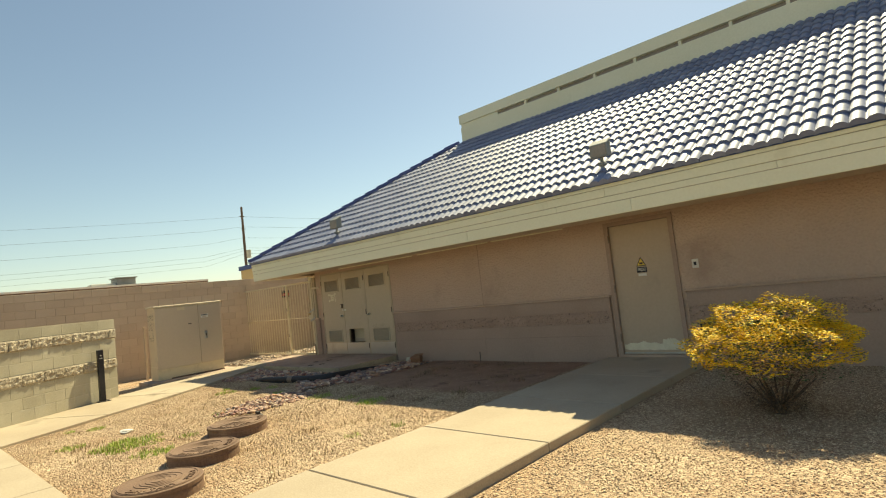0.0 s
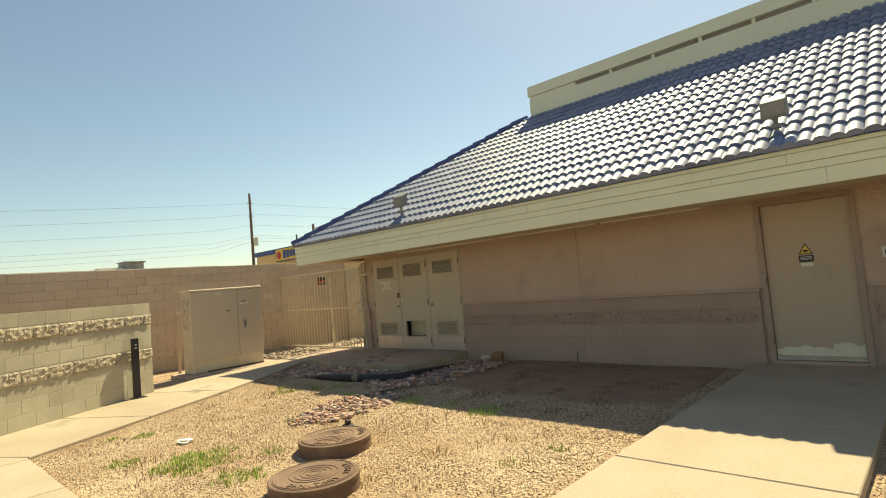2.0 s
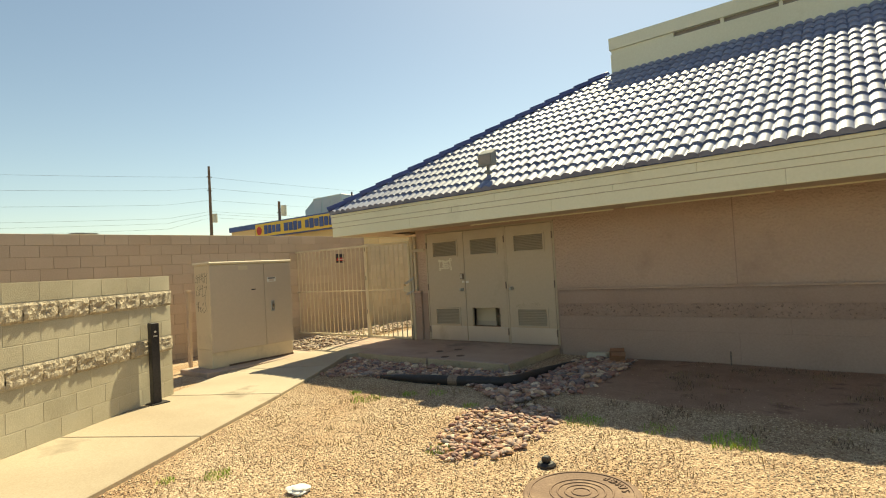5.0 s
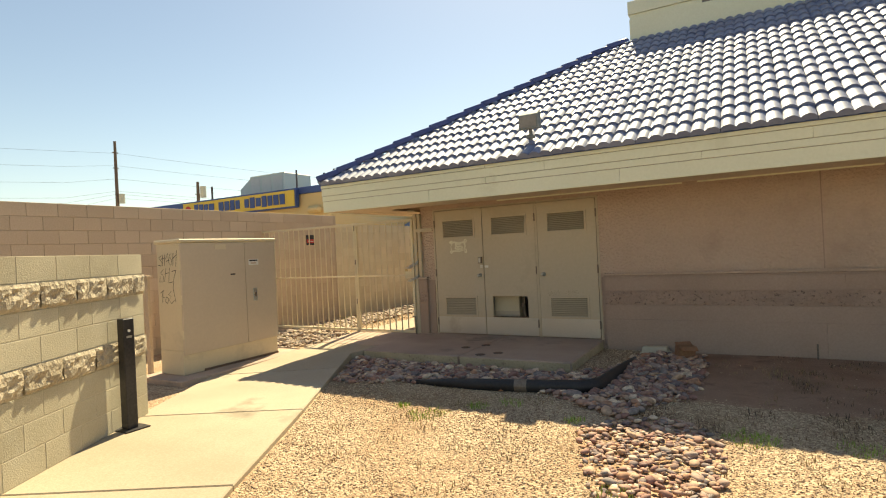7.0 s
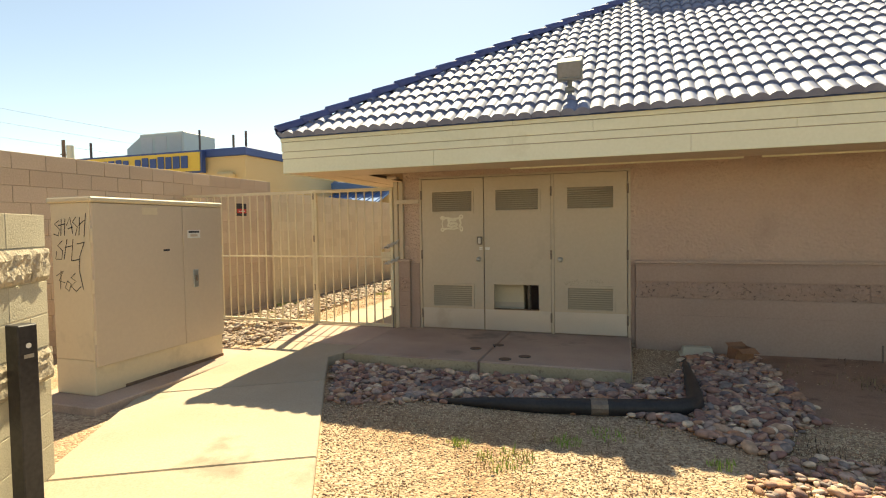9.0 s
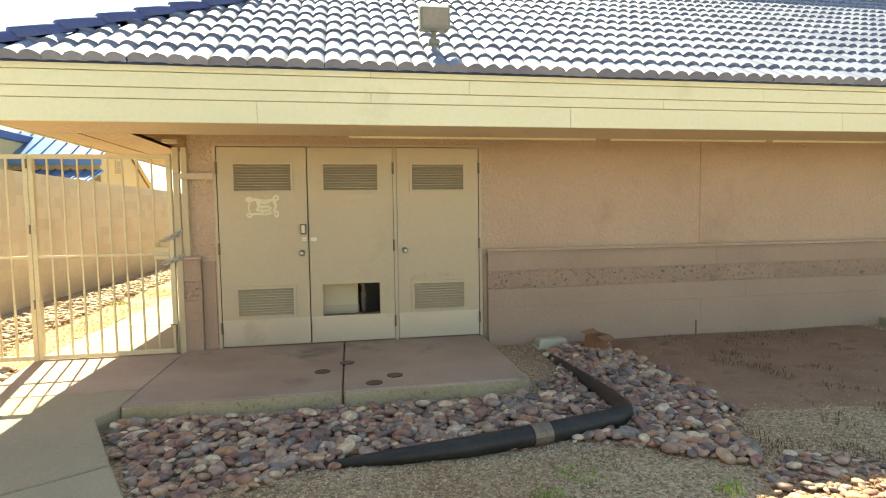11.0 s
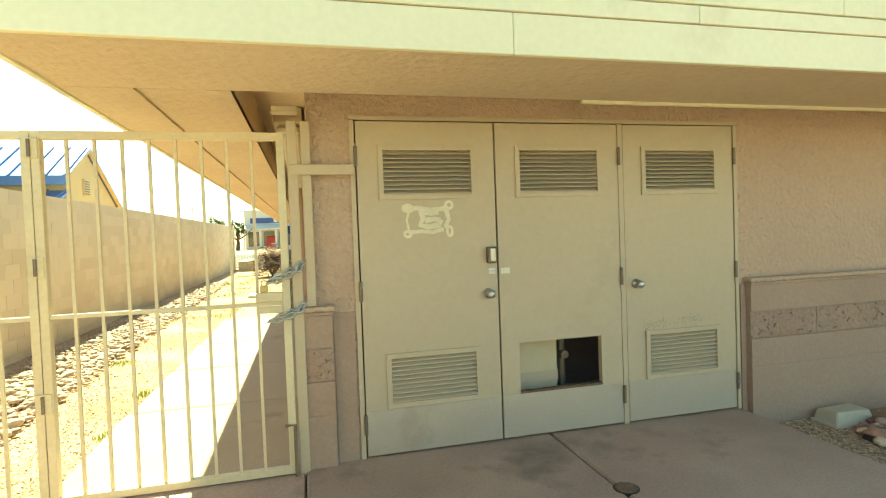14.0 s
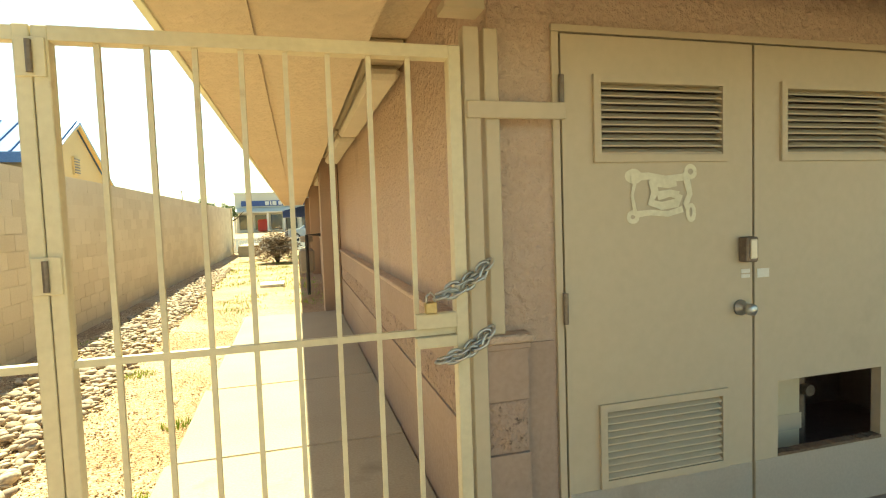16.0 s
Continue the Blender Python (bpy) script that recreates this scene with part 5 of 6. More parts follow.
part("side_window", bx(cx - 0.7, cx + 0.05, cy - 0.84, cy - 0.70, 1.02, 1.34), M_GLASS, car)
part("side_window", bx(cx + 0.12, cx + 0.85, cy - 0.84, cy - 0.70, 1.02, 1.34), M_GLASS, car)
for a in (-1.4, 1.35):
    for s in (-0.8, 0.8):
        wh = part("wheel", tube(bmesh.new(), [(cx + a, cy + s - 0.1, 0.34), (cx + a, cy + s + 0.1, 0.34)], 0.33, 16), M_RUBBER, car)
        part("rim", tube(bmesh.new(), [(cx + a, cy + s - 0.12, 0.34), (cx + a, cy + s - 0.101, 0.34)], 0.2, 12), M_STEEL, wh)
for a in (-2.2, 2.18):
    part("lamp", bx(cx + a - 0.06, cx + a + 0.06, cy - 0.8, cy - 0.5, 0.66, 0.8), M_RED if a > 0 else M_WHITE, car)
# pale railing at the end of the side yard
rail = thing("yard_railing", (-14.5, 36.6, 0), "pale steel railing closing the side yard", "railing")
for z in (0.12, 0.68):
    part("rail", bx(-16.3, -10.5, 36.58, 36.62, z, z + 0.05), M_WHITE, rail)
for i in range(40):
    x = -16.25 + i * 0.147
    part("baluster", bx(x - 0.009, x + 0.009, 36.59, 36.61, 0.12, 0.70), M_WHITE, rail)
for x in (-16.28, -13.4, -10.5):
    part("post", bx(x - 0.03, x + 0.03, 36.57, 36.63, 0, 0.78), M_WHITE, rail)
inner = thing("low_block_wall", (-15.6, 33.5, 0), "low pale block wall end in the side yard", "wall")
part("body", bx(-15.8, -15.0, 33.0, 36.0, 0, 0.5, bevel=0.01), M_BLOCK, inner)
sbox = thing("valve_box", (-13.75, 20.1, 0), "pale concrete valve box lid in grass", "valve box")
part("lid", bx(-14.05, -13.5, 19.8, 20.5, 0, 0.07, bevel=0.01), M_WHITE, sbox)
aw = thing("blue_awning", (-13.1, 31.5, 1.9), "dark blue fabric awning at the far corner", "awning")
part("frame", bx(-13.6, -13.54, 32.9, 32.96, 0, 1.75), M_BLACK, aw)
part("cloth", prism(bmesh.new(), [(-13.7, 31.27), (-11.5, 31.27), (-11.5, 33.0), (-13.7, 33.0)], 1.75, lambda x, y: 2.05 if x < -13 else 2.5), M_BLUE, aw)
mt = thing("gas_meter", (-12.95, 18.2, 0), "dark grey gas meter on pipes by the side wall", "gas meter")
part("riser", tube(bmesh.new(), [(-12.95, 18.0, 0), (-12.95, 18.0, 1.25), (-12.6, 18.0, 1.25)], 0.035), M_BLACK, mt)
part("riser", tube(bmesh.new(), [(-12.95, 18.6, 0), (-12.95, 18.6, 1.15), (-12.95, 18.0, 1.15)], 0.035), M_BLACK, mt)
part("meter", bx(-13.12, -12.80, 18.1, 18.5, 0.45, 0.95, bevel=0.05), M_RECESS, mt)
part("regulator", tube(bmesh.new(), [(-12.95, 18.28, 1.1), (-12.95, 18.28, 1.22)], 0.13, 14), M_RECESS, mt)
sl = thing("street_lamp", (-29.6, 96, 0), "slim grey street lamp with a single arm", "street lamp")
part("pole", tube(bmesh.new(), [(-29.6, 96, 0), (-29.6, 96, 6.9)], [0.12, 0.07]), M_POLE, sl)
part("arm", tube(bmesh.new(), [(-29.6, 96, 6.8), (-30.6, 96, 6.85)], 0.05), M_POLE, sl)
part("lamp_head", bx(-31.0, -30.5, 95.85, 96.15, 6.8, 6.92), M_POLE, sl)


# ---- plants ----
def blades(name, spots, material, label, g, tall=0.12, wide=0.012):
    """Tufts of bent blades: (x, y, radius, count)."""
    m, V, F = [], [], []
    for x, y, r, n in spots:
        n = n * 2 if tall < 0.065 else n
        a = g.uniform(0, 2 * np.pi, n)
        d = r * np.sqrt(g.uniform(0, 1, n)) * (0.6 + 0.4 * np.abs(np.sin(a * 2.5)))
        for k in range(n):
            px, py, h, w = x + d[k] * np.cos(a[k]), y + d[k] * np.sin(a[k]), tall * g.uniform(0.3, 1.0), wide * g.uniform(0.5, 1.2)
            t, lean = g.uniform(0, 6.28), g.uniform(0.1, 0.7) * h
            cx_, sx = np.cos(t), np.sin(t)
            i = len(V)
            V += [(px - w * sx, py + w * cx_, 0), (px + w * sx, py - w * cx_, 0), (px + lean * 0.4 * cx_ + w * 0.8 * sx, py + lean * 0.4 * sx - w * 0.8 * cx_, h * 0.6), (px + lean * 0.4 * cx_ - w * 0.8 * sx, py + lean * 0.4 * sx + w * 0.8 * cx_, h * 0.6), (px + lean * cx_, py + lean * sx, h)]
            F += [(i, i + 1, i + 2, i + 3), (i + 3, i + 2, i + 4)]
    return tagged(new(name, bulk(name, V, F, material)), label, "weeds", kind="stuff")


g = np.random.default_rng(5)
spots = [(-7.75, 2.2, 0.45, 750), (-8.45, 1.75, 0.18, 90), (-9.5, 2.28, 0.13, 70), (-9.75, 2.0, 0.08, 30), (-6.9, 2.2, 0.26, 220), (-7.3, 2.75, 0.14, 60), (-8.3, 3.6, 0.14, 40), (-9.87, 4.99, 0.12, 50), (-7.55, 4.9, 0.22, 150), (-6.3, 4.92, 0.25, 170), (-6.9, 4.95, 0.18, 60), (-10.2, 4.6, 0.22, 80), (-10.6, 4.75, 0.1, 40), (-4.8, 4.1, 0.1, 30), (-5.0, 3.6, 0.12, 30), (-3.0 + 0.9, 2.7, 0.15, 40), (-9.6, 5.2, 0.15, 40), (-8.9, 4.9, 0.1, 30), (-15.6, 9.3, 0.35, 260), (-15.9, 10.5, 0.3, 140), (-14.1, 10.8, 0.12, 60), (-14.05, 9.6, 0.1, 40), (-15.5, 14.5, 0.5, 300), (-14.8, 12.5, 0.2, 80), (-15.4, 7.7, 0.2, 70)]
blades("weed_tufts", spots, M_GRASS, "bright green weed tufts in the gravel", g, 0.06, 0.004)
spots = [(g.uniform(-11, -4.6), g.uniform(1.5, 7.8), 0.14, 9) for _ in range(260)]
spots = [s for s in spots if not in_walk(s[0] - 0.2, s[1])] + [(g.uniform(-2.6, 2), g.uniform(1.5, 7.8), 0.16, 6) for _ in range(40)]
blades("dry_weeds", spots, M_DRY, "dry brown weed stalks in the gravel", g, 0.06, 0.0035)
spots = [(g.uniform(-7.6, -4.8), g.uniform(5.0, 8.0), 0.16, 26) for _ in range(26)] + [(-8.3, 5.35, 0.25, 60), (-7.9, 5.1, 0.2, 60), (-7.2, 7.95, 0.2, 30), (-6.0, 7.9, 0.3, 30)]
blades("dark_weeds", spots, M_SHRUB, "dark low weeds in the shaded gravel", g, 0.06, 0.004)
spots = [(g.uniform(-15.6, -12.8), g.uniform(16.0, 34), 0.45, 60) for _ in range(95)]
blades("side_yard_grass", spots, M_GRASS, "thin yellow green grass in the side yard", g, 0.07, 0.006)


def bush(name, base, size, lift, label, flower, leafm, n_leaf, n_flower, seed, leaf_size, flower_size):
    g = np.random.default_rng(seed)
    b = thing(name, base, label, "bush")
    x, y, z = base
    for k in range(16):
        a, r = k * 2.4, 0.55 * size[0] * g.uniform(0.4, 1)
        part("stem", tube(bmesh.new(), [(x, y, z - 0.03), (x + 0.4 * r * math.cos(a), y + 0.4 * r * math.sin(a), z + 0.35 * size[2]), (x + r * math.cos(a), y + r * math.sin(a), z + 0.8 * size[2])], [0.018, 0.012, 0.005], 5), M_TWIG, b)
    def cloud(n, s, inner, mat, pname, low):
        p = g.normal(0, 1, (n, 3))
        p /= np.linalg.norm(p, axis=1)[:, None]
        p[:, 2] = np.where(p[:, 2] < low, -p[:, 2] * 0.5, p[:, 2])
        lump = 1 + 0.13 * np.sin(p[:, 0] * 9 + 1) * np.cos(p[:, 1] * 8) + 0.10 * np.sin(p[:, 2] * 13 + p[:, 0] * 6)
        p *= (g.uniform(inner, 1, n) ** 0.6 * lump)[:, None]
        m = np.zeros((n, 3, 4))
        m[:, :, :3] = turns(n, g) * (s * g.uniform(0.6, 1.3, n))[:, None, None]
        m[:, :, 3] = p * size + (x, y, z + lift)
        m = m[m[:, 2, 3] > z + 0.02]
        ob = new(pname, scatter([(0, 0, 0), (0.5, 0.35, 0.2), (1, 0, 0.1), (0.5, -0.35, 0.2), (-0.5, 0.3, 0.25), (-0.4, -0.4, 0.2)], [(0, 1, 2, 3), (0, 3, 5, 4)], m, pname, mat))
        ob.parent = b
        ob.matrix_parent_inverse = b.matrix_basis.inverted()
    cloud(n_leaf, leaf_size, 0.1, leafm, "foliage", -0.75)
    if n_flower:
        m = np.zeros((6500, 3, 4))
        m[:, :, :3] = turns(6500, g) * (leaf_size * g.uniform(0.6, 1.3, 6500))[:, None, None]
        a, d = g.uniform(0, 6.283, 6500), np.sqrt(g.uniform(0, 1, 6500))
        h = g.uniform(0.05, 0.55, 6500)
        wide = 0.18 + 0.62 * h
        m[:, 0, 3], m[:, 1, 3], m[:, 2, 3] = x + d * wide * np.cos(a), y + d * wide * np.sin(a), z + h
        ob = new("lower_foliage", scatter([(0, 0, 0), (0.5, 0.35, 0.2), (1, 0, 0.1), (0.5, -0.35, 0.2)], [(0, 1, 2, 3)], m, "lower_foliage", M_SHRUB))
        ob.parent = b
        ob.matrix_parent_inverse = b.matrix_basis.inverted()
        cloud(n_flower, flower_size, 0.80, flower, "blossom", -0.45)
    return b


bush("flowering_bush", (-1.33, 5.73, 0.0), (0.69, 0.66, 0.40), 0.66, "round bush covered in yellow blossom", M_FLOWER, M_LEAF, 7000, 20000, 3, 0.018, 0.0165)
bush("dark_bush", (-13.9, 28.0, 0.0), (0.88, 0.88, 0.75), 0.55, "dark reddish round bush in the side yard", M_FLOWER, M_SHRUB, 5000, 0, 9, 0.055, 0.03)

# ---- block walls: pieces ----
low = thing("wall_low", (-12.83 + 0.4955 * 4.0, 3.52 - 0.8686 * 4.0, 0), "pale block wall with two rough split courses", "wall", kind="structure", rz=119.7)
core = part("core", bx(0.0, 3.996, 0.0025, 0.1975, -0.1, 1.646), M_MORTAR, low, local=True)
BL, BH, DEEP = 0.4, 0.2, 0.2


def block_mesh(name, w, mat, rough, seed):
    bm = bmesh.new()
    if rough:
        nx, nz = (13 if w > 0.3 else 7), 7
        for sy, y0 in ((1, 0.0), (-1, DEEP)):
            rows = []
            for k in range(nz + 1):
                row = []
                for i in range(nx + 1):
                    edge = 0.45 if k in (0, nz) else 0.75 if i in (0, nx) else 1.0
                    deep = 0.027 + 0.016 * noise.noise((i * 0.35 + seed * 7, k * 0.5, seed)) + 0.017 * noise.noise((i * 1.3 + seed * 3, k * 1.5, seed + 9))
                    row.append(bm.verts.new((0.004 + (w - 0.008) * i / nx, y0 - sy * edge * deep, 0.004 + (BH - 0.008) * k / nz)))
                rows.append(row)
            for p, q in zip(rows, rows[1:]):
                for i in range(nx):
                    f = (p[i], p[i + 1], q[i + 1], q[i])
                    bm.faces.new(f if sy > 0 else f[::-1])
        box(bm, 0.004, w - 0.004, 0.001, DEEP - 0.001, 0.004, BH - 0.004)
    else:
        box(bm, 0.004, w - 0.004, 0, DEEP, 0.004, BH - 0.004, 0.002)
    return mesh_of(name, bm, mat)


plain = {w: block_mesh("block", w, M_BLOCK, False, 0) for w in (0.4, 0.2)}
split_m = {0.4: [block_mesh("split_block", 0.4, M_SPLIT, True, s) for s in range(6)], 0.2: [block_mesh("split_block", 0.2, M_SPLIT, True, s + 20) for s in range(3)]}
rr = random.Random(3)
for c in range(8):
    z = 1.65 - (c + 1) * BH
    s = 0.0
    if c % 2:
        row = [0.2] + [0.4] * 9 + [0.2]
    else:
        row = [0.4] * 10
    for w in row:
        me = rr.choice(split_m[w]) if c in (1, 4) else plain[w]
        piece("split_block" if c in (1, 4) else "block", me, low, pose(s, 0, z))
        s += w

tall = thing("wall_boundary", (-16.3, -4.0, 0), "tall tan painted block boundary wall", "wall", kind="structure", rz=90)
part("core", bx(0, 14.5, 0.012, 0.188, -0.2, 2.495), M_TALLJ, tall, local=True)
me4, me2 = (mesh_of("block", bx(0.002, w - 0.002, 0, 0.2, 0.002, BH - 0.002, bevel=0.004), M_TALL) for w in (0.4, 0.2))
rest_m = []
for c in range(13):
    z = 2.5 - (c + 1) * BH
    s = 0.0
    row = ([0.2] if c % 2 else []) + [0.4] * 36
    for w in row:
        if s + w > 14.52:
            w = 0.2
        if s > 14.4:
            break
        near = 5.8 < s and c < 12
        if near and sum(1 for o in tall.children) < 301:
            piece("block", me4 if w > 0.3 else me2, tall, pose(s, 0, z))
        else:
            rest_m.append((s, z, w))
        s += w


def joined_blocks(name, cells, parent, material, depth=0.2):
    V, F = [], []
    for s, z, w in cells:
        i = len(V)
        a, b, e = s + 0.003, s + w - 0.003, 0.003
        V += [(a, 0, z + e), (b, 0, z + e), (b, depth, z + e), (a, depth, z + e), (a, 0, z + BH - e), (b, 0, z + BH - e), (b, depth, z + BH - e), (a, depth, z + BH - e)]
        F += [(i, i + 1, i + 5, i + 4), (i + 4, i + 5, i + 6, i + 7), (i + 1, i + 2, i + 6, i + 5), (i + 3, i, i + 4, i + 7), (i + 2, i + 3, i + 7, i + 6)]
    ob = new(name, bulk(name, V, F, material))
    ob.parent = parent
    return tagged(ob, kind="stuff")


joined_blocks("blocks", rest_m, tall, M_TALLS)
lower = thing("wall_side_yard", (-16.3, 10.5, 0), "cream painted block wall along the side yard", "wall", kind="structure", rz=90)
part("core", bx(0.02, 24.9, 0.006, 0.194, -0.2, 2.29), M_YARD, lower, local=True)
joined_blocks("blocks", [(s + (0.2 if c % 2 else 0.0), 2.3 - (c + 1) * BH, 0.4) for c in range(12) for s in np.arange(0.0, 24.6, 0.4)], lower, M_YARD)
part("end_post", bx(24.95, 25.2, -0.05, 0.2, -0.1, 2.35), M_YARD, lower, local=True)
# slim pedestal behind the cabinet
scr = thing("utility_pedestal", (-14.56, 4.62, 0), "slim tan utility pedestal behind the cabinet", "pedestal")
part("post", bx(-14.64, -14.56, 4.625, 4.665, 0.0, 1.36, bevel=0.004), M_TALL, scr)
part("cap", bx(-14.65, -14.55, 4.615, 4.675, 1.36, 1.39, bevel=0.006), M_TALL, scr)

# ---- roof tiles: pieces ----
TW, EXPO, TL = 0.298, 0.325, 0.38
prof = []
for k in range(17):
    u = k / 16
    prof.append((0.296 * u, 0.006 + 0.036 * (1 - abs(4 * u % 2 - 1) ** 2.2)))


def tile_arrays(length):
    V, F = [], []
    k = len(prof)
    for y, lift in ((0.0, 0.026), (length, 0.0)):
        V += [(u, y, h + lift) for u, h in prof]
    V += [(u, 0.0, h + 0.030) for u, h in prof]
    V += [(u, 0.0, h * 0.25 - 0.012) for u, h in prof]
    for i in range(k - 1):
        F.append((i, i + 1, k + i + 1, k + i))
        F.append((3 * k + i, 3 * k + i + 1, 2 * k + i + 1, 2 * k + i))
    return V, F


TV, TF = tile_arrays(TL)
tile_me = bulk("tile", TV, TF, M_TILE)
smooth_flags = [i % 2 == 0 for i in range(len(TF))]
tile_me.polygons.foreach_set("use_smooth", smooth_flags)
slope = Matrix.Translation((0, R0 - 0.03, RZ - 0.012)) @ Matrix.Rotation(PITCH, 4, "X")
rows_n = int(round(run / math.cos(PITCH) / EXPO))
spare = []
cut = bmesh.new()


def cut_tile(m, normal):
    """A tile sawn off along the hip, added to the joined cut tiles."""
    b = bmesh.new()
    vs = [b.verts.new(m @ Vector(v)) for v in TV]
    for f in TF:
        b.faces.new([vs[i] for i in f])
    bmesh.ops.bisect_plane(b, geom=b.verts[:] + b.edges[:] + b.faces[:], plane_co=(RX + 0.05 * normal[0], R0 + 0.05 * normal[1], RZ), plane_no=normal, clear_inner=True)
    idx = {v: cut.verts.new(v.co) for v in b.verts}
    for f in b.faces:
        cut.faces.new([idx[v] for v in f.verts])
    b.free()


count = 0
jit = random.Random(11)
for r in range(rows_n + 1):
    s = r * EXPO
    ins = s * math.cos(PITCH)
    k0 = int(math.floor((RX + ins) / TW))
    for k in range(k0, int((EAST + 1.0 - ins) / TW)):
        x = k * TW
        m = slope @ Matrix.Translation((x + jit.uniform(-0.004, 0.004), s + jit.uniform(-0.006, 0.006), jit.uniform(0, 0.004))) @ Matrix.Rotation(jit.uniform(-0.012, 0.012), 4, "Z")
        if x < RX + ins + TL * math.cos(PITCH) + 0.02:
            cut_tile(m, (1, -1, 0))
        elif r < 7 and -13.8 < x < -2.6 and count < 300:
            piece("tile", tile_me, roof, m)
            count += 1
        else:
            spare.append([list(q)[:4] for q in m][:3])
ob = new("tiles", scatter(TV, TF, spare, "tiles", M_TILES))
flags = np.tile(np.array(smooth_flags), len(spare))
ob.data.polygons.foreach_set("use_smooth", flags)
ob.parent = roof
tagged(ob, kind="stuff")
west = []
wslope = Matrix.Translation((RX - 0.03, 0, RZ)) @ Matrix.Rotation(radians(-90), 4, "Z") @ Matrix.Rotation(PITCH, 4, "X")
for r in range(rows_n + 1):
    s = r * EXPO
    ins = s * math.cos(PITCH)
    for k in range(int((R0 + ins) / TW) + 1, int((NORTH + 1 - ins) / TW)):
        m = wslope @ Matrix.Translation((-k * TW, s, 0))
        if k * TW < R0 + ins + TL * math.cos(PITCH) + 0.32:
            cut_tile(m, (-1, 1, 0))
            continue
        west.append([list(q)[:4] for q in m][:3])
ob = new("tiles", scatter(TV, TF, west, "tiles", M_TILES))
ob.parent = roof
tagged(ob, kind="stuff")
part("cut_tiles", cut, M_TILES, roof)
# hip caps
hip0, hip1 = Vector((RX, R0, RZ + 0.05)), Vector((PAR_X, PAR_Y, PAR_Z + 0.05))
L = (hip1 - hip0).length
hv_ = (hip1 - hip0).normalized()
bm = bmesh.new()
seg = 8
HC = 0.10
R = [[bm.verts.new((y, (HC - 0.012 * (y > 0)) * math.cos(math.pi * j / seg), (HC - 0.012 * (y > 0)) * math.sin(math.pi * j / seg) + (0.02 if y == 0 else 0) - 0.02)) for j in range(seg + 1)] for y in (0.0, 0.44)]
R.append([bm.verts.new((0.0, 0.07 * math.cos(math.pi * j / seg), 0.07 * math.sin(math.pi * j / seg) - 0.005)) for j in range(seg + 1)])
for j in range(seg):
    bm.faces.new((R[0][j], R[1][j], R[1][j + 1], R[0][j + 1]))
    bm.faces.new((R[2][j], R[0][j], R[0][j + 1], R[2][j + 1]))
bmesh.ops.recalc_face_normals(bm, faces=bm.faces[:])
capm = mesh_of("hip_tile", bm, M_TILE_CAP, True)
rot = hv_.to_track_quat("X", "Z").to_matrix().to_4x4()
for k in range(int(L / 0.36)):
    piece("hip_tile", capm, roof, Matrix.Translation(hip0 + hv_ * (k * 0.36)) @ rot)

# ---- river rocks: pieces ----
def rock_mesh(seed, sub=2):
    bm = bmesh.new()
    bmesh.ops.create_icosphere(bm, subdivisions=sub, radius=1.0)
    for v in bm.verts:
        k = 1 + 0.22 * noise.noise(v.co * 1.1 + Vector((seed * 9, 0, 0)))
        v.co = Vector((v.co.x * 1.25, v.co.y * 0.92, v.co.z * 0.62)) * k
    return bm


g = np.random.default_rng(21)
beds = [[(-12.50, 6.62), (-12.50, 6.15), (-11.95, 5.25), (-11.2, 5.5), (-10.9, 5.68), (-9.7, 5.74), (-9.2, 5.55), (-8.6, 5.1), (-8.1, 6.0), (-8.0, 6.8), (-8.1, 7.9), (-8.75, 7.95), (-9.0, 7.0), (-9.3, 6.58)],
        [(-8.5, 5.1), (-8.8, 4.65), (-8.45, 3.75), (-8.2, 3.42), (-7.72, 3.75), (-7.72, 4.7), (-7.95, 5.2)],
        [(-16.0, 8.4), (-16.1, 7.0), (-14.4, 6.75), (-13.95, 7.4), (-14.0, 8.2), (-14.75, 8.7), (-14.95, 12), (-15.35, 26.0), (-15.9, 26.0), (-15.8, 9.0)]]


def inside(poly, x, y):
    c = False
    for (x0, y0), (x1, y1) in zip(poly, poly[1:] + poly[:1]):
        if (y0 > y) != (y1 > y) and x < (x1 - x0) * (y - y0) / (y1 - y0) + x0:
            c = not c
    return c


bed = thing("river_rock_bed", (-8.6, 5.8, 0), "rounded grey and reddish river rocks laid as a dry stream", "rocks", kind="structure")
variants = [mesh_of("rock", rock_mesh(s), M_ROCK, True) for s in range(9)]
bmr = rock_mesh(3)
RV = [tuple(v.co) for v in bmr.verts]
RF = [tuple(v.index for v in f.verts) for f in bmr.faces]
bmr.free()
loose, yard_loose, made = [], [], 0
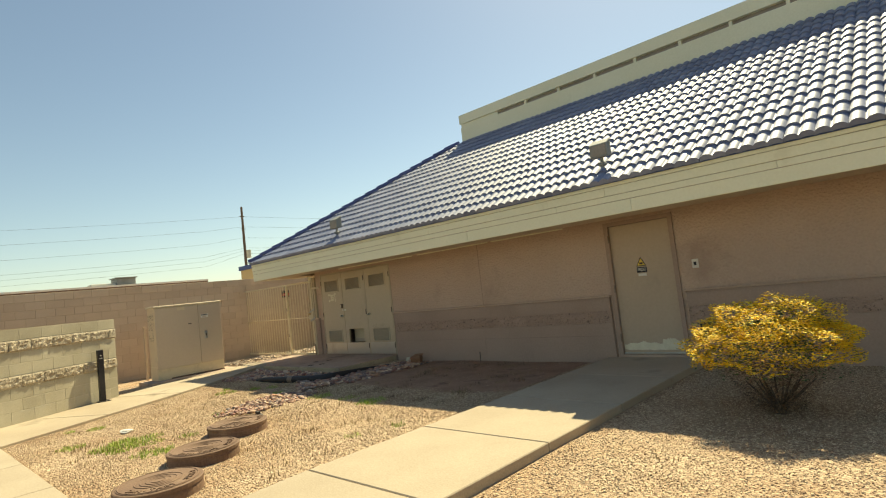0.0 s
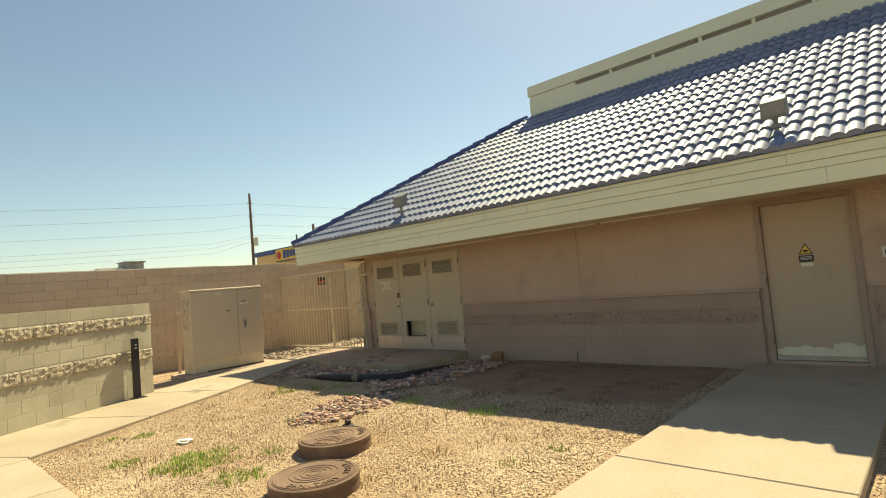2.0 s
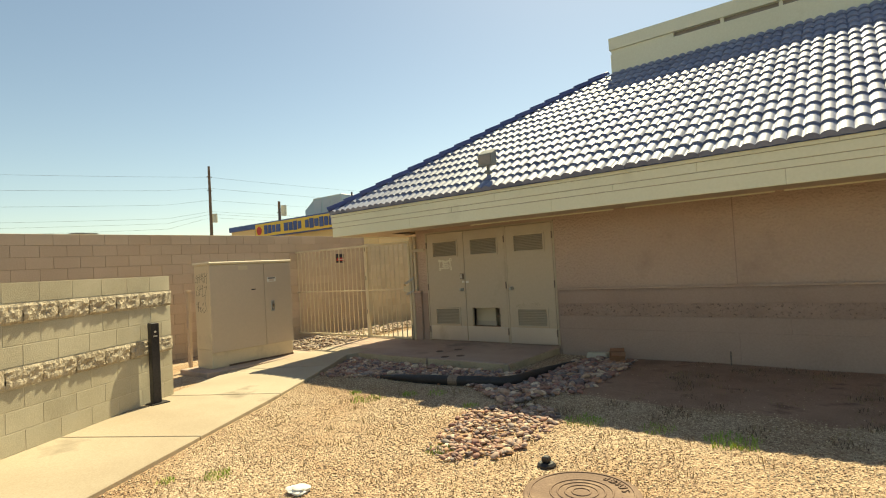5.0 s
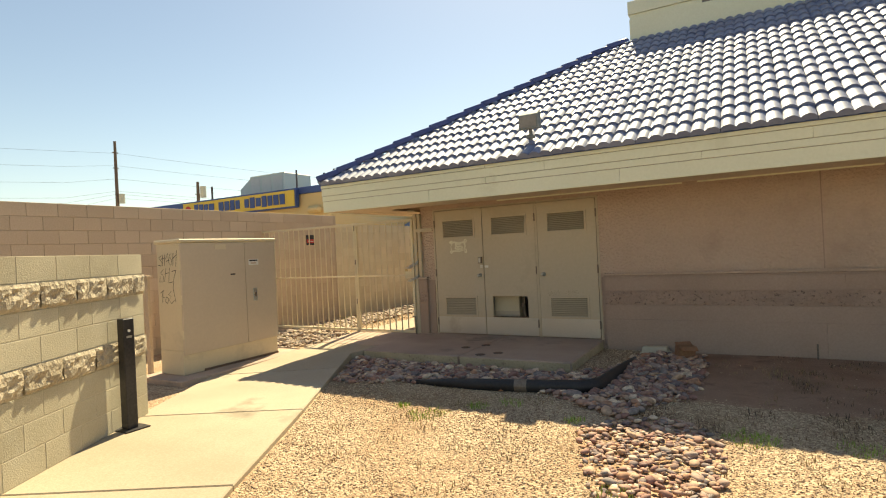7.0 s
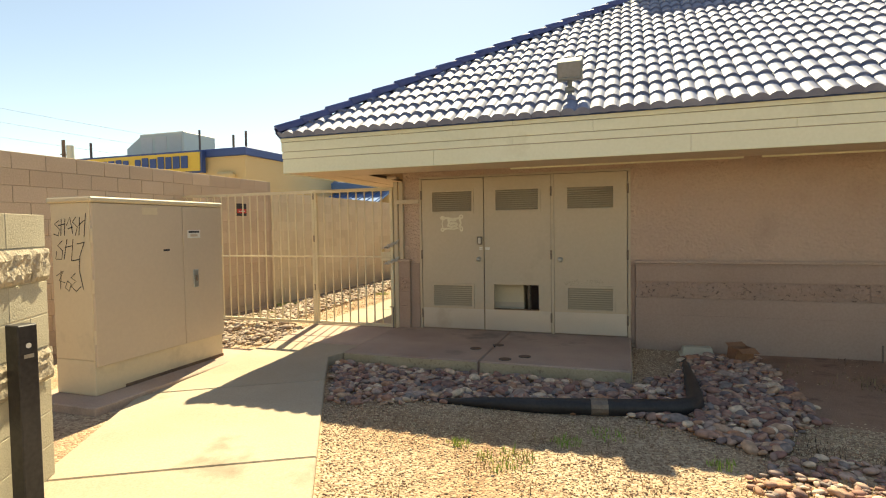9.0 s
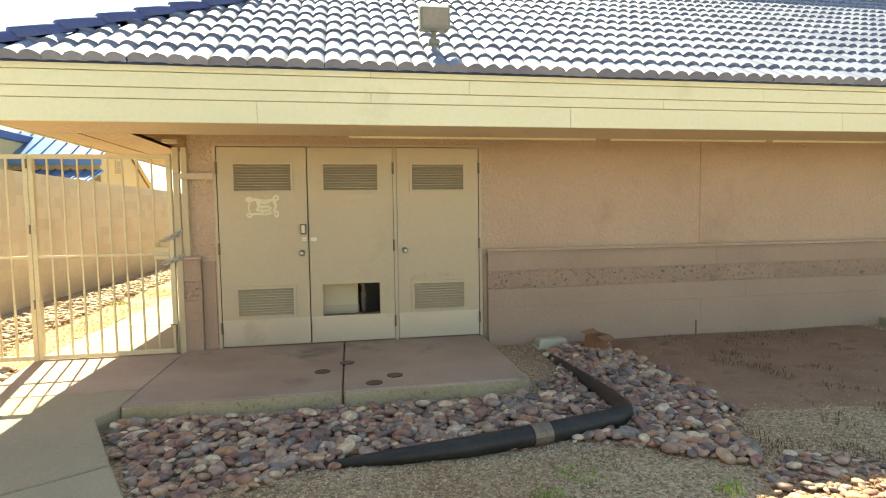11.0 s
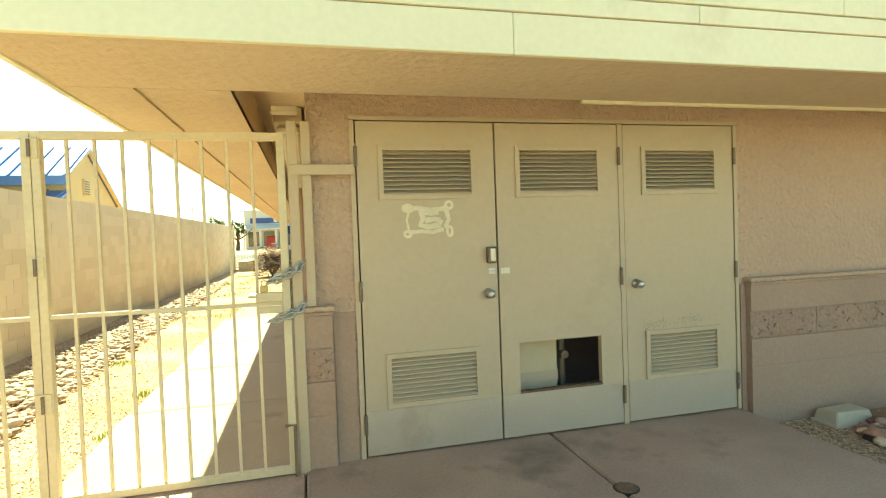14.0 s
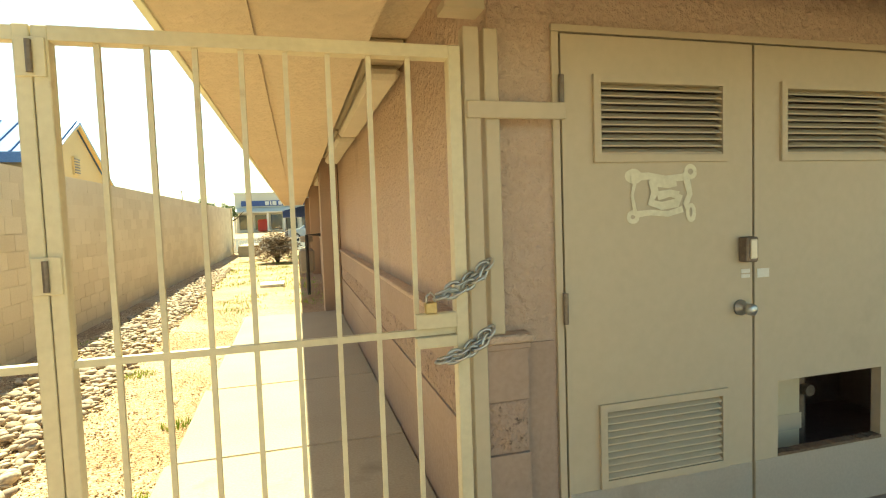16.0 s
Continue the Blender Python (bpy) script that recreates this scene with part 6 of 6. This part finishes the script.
for bi, poly in enumerate(beds):
    xs_, ys_ = [p[0] for p in poly], [p[1] for p in poly]
    area = (max(xs_) - min(xs_)) * (max(ys_) - min(ys_))
    for i in range(int(area * (680 if bi < 2 else 330))):
        x, y = g.uniform(min(xs_), max(xs_)), g.uniform(min(ys_), max(ys_))
        if not inside(poly, x + g.normal(0, 0.05), y + g.normal(0, 0.05)):
            continue
        if bi < 2 and (in_walk(x - 0.08, y + 0.05) or in_walk(x, y)):
            continue
        r = float(np.clip(g.lognormal(-3.55, 0.33), 0.014, 0.07))
        if bi == 1:
            r *= 0.66
        z = r * 0.35 + (0.02 if bi != 1 else 0.012) * g.uniform(0, 1.6)
        m = Matrix.Translation((x, y, z)) @ Euler((g.normal(0, 0.25), g.normal(0, 0.25), g.uniform(0, 6.28))).to_matrix().to_4x4() @ Matrix.Diagonal((r, r * g.uniform(0.8, 1.1), r * g.uniform(0.6, 1.0), 1))
        if bi < 2 and made < 300 and (bi == 1 or (x < -9.0 and y > 5.9)):
            piece("rock", variants[i % 9], bed, bed.matrix_basis.inverted() @ m)
            made += 1
        else:
            (yard_loose if bi == 2 else loose).append([list(q)[:4] for q in m][:3])
for cells, mat in ((loose, M_ROCKS), (yard_loose, M_ROCKS_PALE)):
    ob = new("rocks", scatter(RV, RF, cells, "rocks", mat, True))
    ob.parent = bed
    ob.matrix_parent_inverse = bed.matrix_basis.inverted()
    tagged(ob, kind="stuff")

# ---- bare soil by the facade ----
soil_edge = lambda x: 5.75 + 0.45 * noise.noise((x * 0.8, 2.0, 7)) + 0.22 * noise.noise((x * 2.7, 5.0, 7))
bm = bmesh.new()
prev = None
for i in range(64):
    x = -8.75 + i * 0.0665
    low_y = max(soil_edge(x), 7.0 - (x + 8.75) * 2.2)
    col = [bm.verts.new((x, low_y + (FACE - 0.07 - low_y) * k / 9, 0.022 * noise.noise((x * 0.9, (low_y + (FACE - 0.07 - low_y) * k / 9) * 0.9, 3)) + (0.002 if k == 0 else 0.013))) for k in range(10)]
    if prev:
        for k in range(9):
            bm.faces.new((prev[k], col[k], col[k + 1], prev[k + 1]))
    prev = col
solid("ground_soil", bm, M_SOIL, "bare reddish brown soil along the facade", "soil", smooth=True)

# ---- crushed gravel ----
g = np.random.default_rng(33)
n = 260000
P = np.column_stack((g.uniform(-12.0, 1.5, n), g.uniform(1.15, 8.2, n)))
keep = np.array([not in_walk(x, y) and not (bool(-8.9 < x < -7.7) and inside(beds[1], x, y)) for x, y in P])
bare = np.array([bool(-8.75 < x < -4.56) and y > max(soil_edge(x), 7.0 - (x + 8.75) * 2.2) for x, y in P])
keep &= ~bare | (g.uniform(0, 1, len(P)) < 0.38)
P = P[keep]
side_n = 26000
Q = np.column_stack((g.uniform(-16.2, -13.98, side_n), g.uniform(8.3, 18, side_n)))
P = np.vstack((P, Q))
n = len(P)
size = np.clip(g.lognormal(-5.1, 0.32, n), 0.003, 0.014)
z = np.array([0.022 * noise.noise((x * 0.9, y * 0.9, 3)) + 0.006 for x, y in P])
m = np.zeros((n, 3, 4))
m[:, :, :3] = turns(n, g) * size[:, None, None]
m[:, 0, 3], m[:, 1, 3], m[:, 2, 3] = P[:, 0], P[:, 1], z + size * 0.25
ob = new("gravel", scatter([(1.1, 0.1, 0), (-0.2, 0.9, 0.1), (-1.0, -0.2, 0), (0.1, -0.85, -0.05), (0.1, 0.05, 0.62), (0, 0, -0.6)], [(0, 1, 4), (1, 2, 4), (2, 3, 4), (3, 0, 4), (1, 0, 5), (2, 1, 5), (3, 2, 5), (0, 3, 5)], m, "gravel", M_GRAVEL))
tagged(ob, "loose tan crushed gravel", "gravel", kind="stuff")
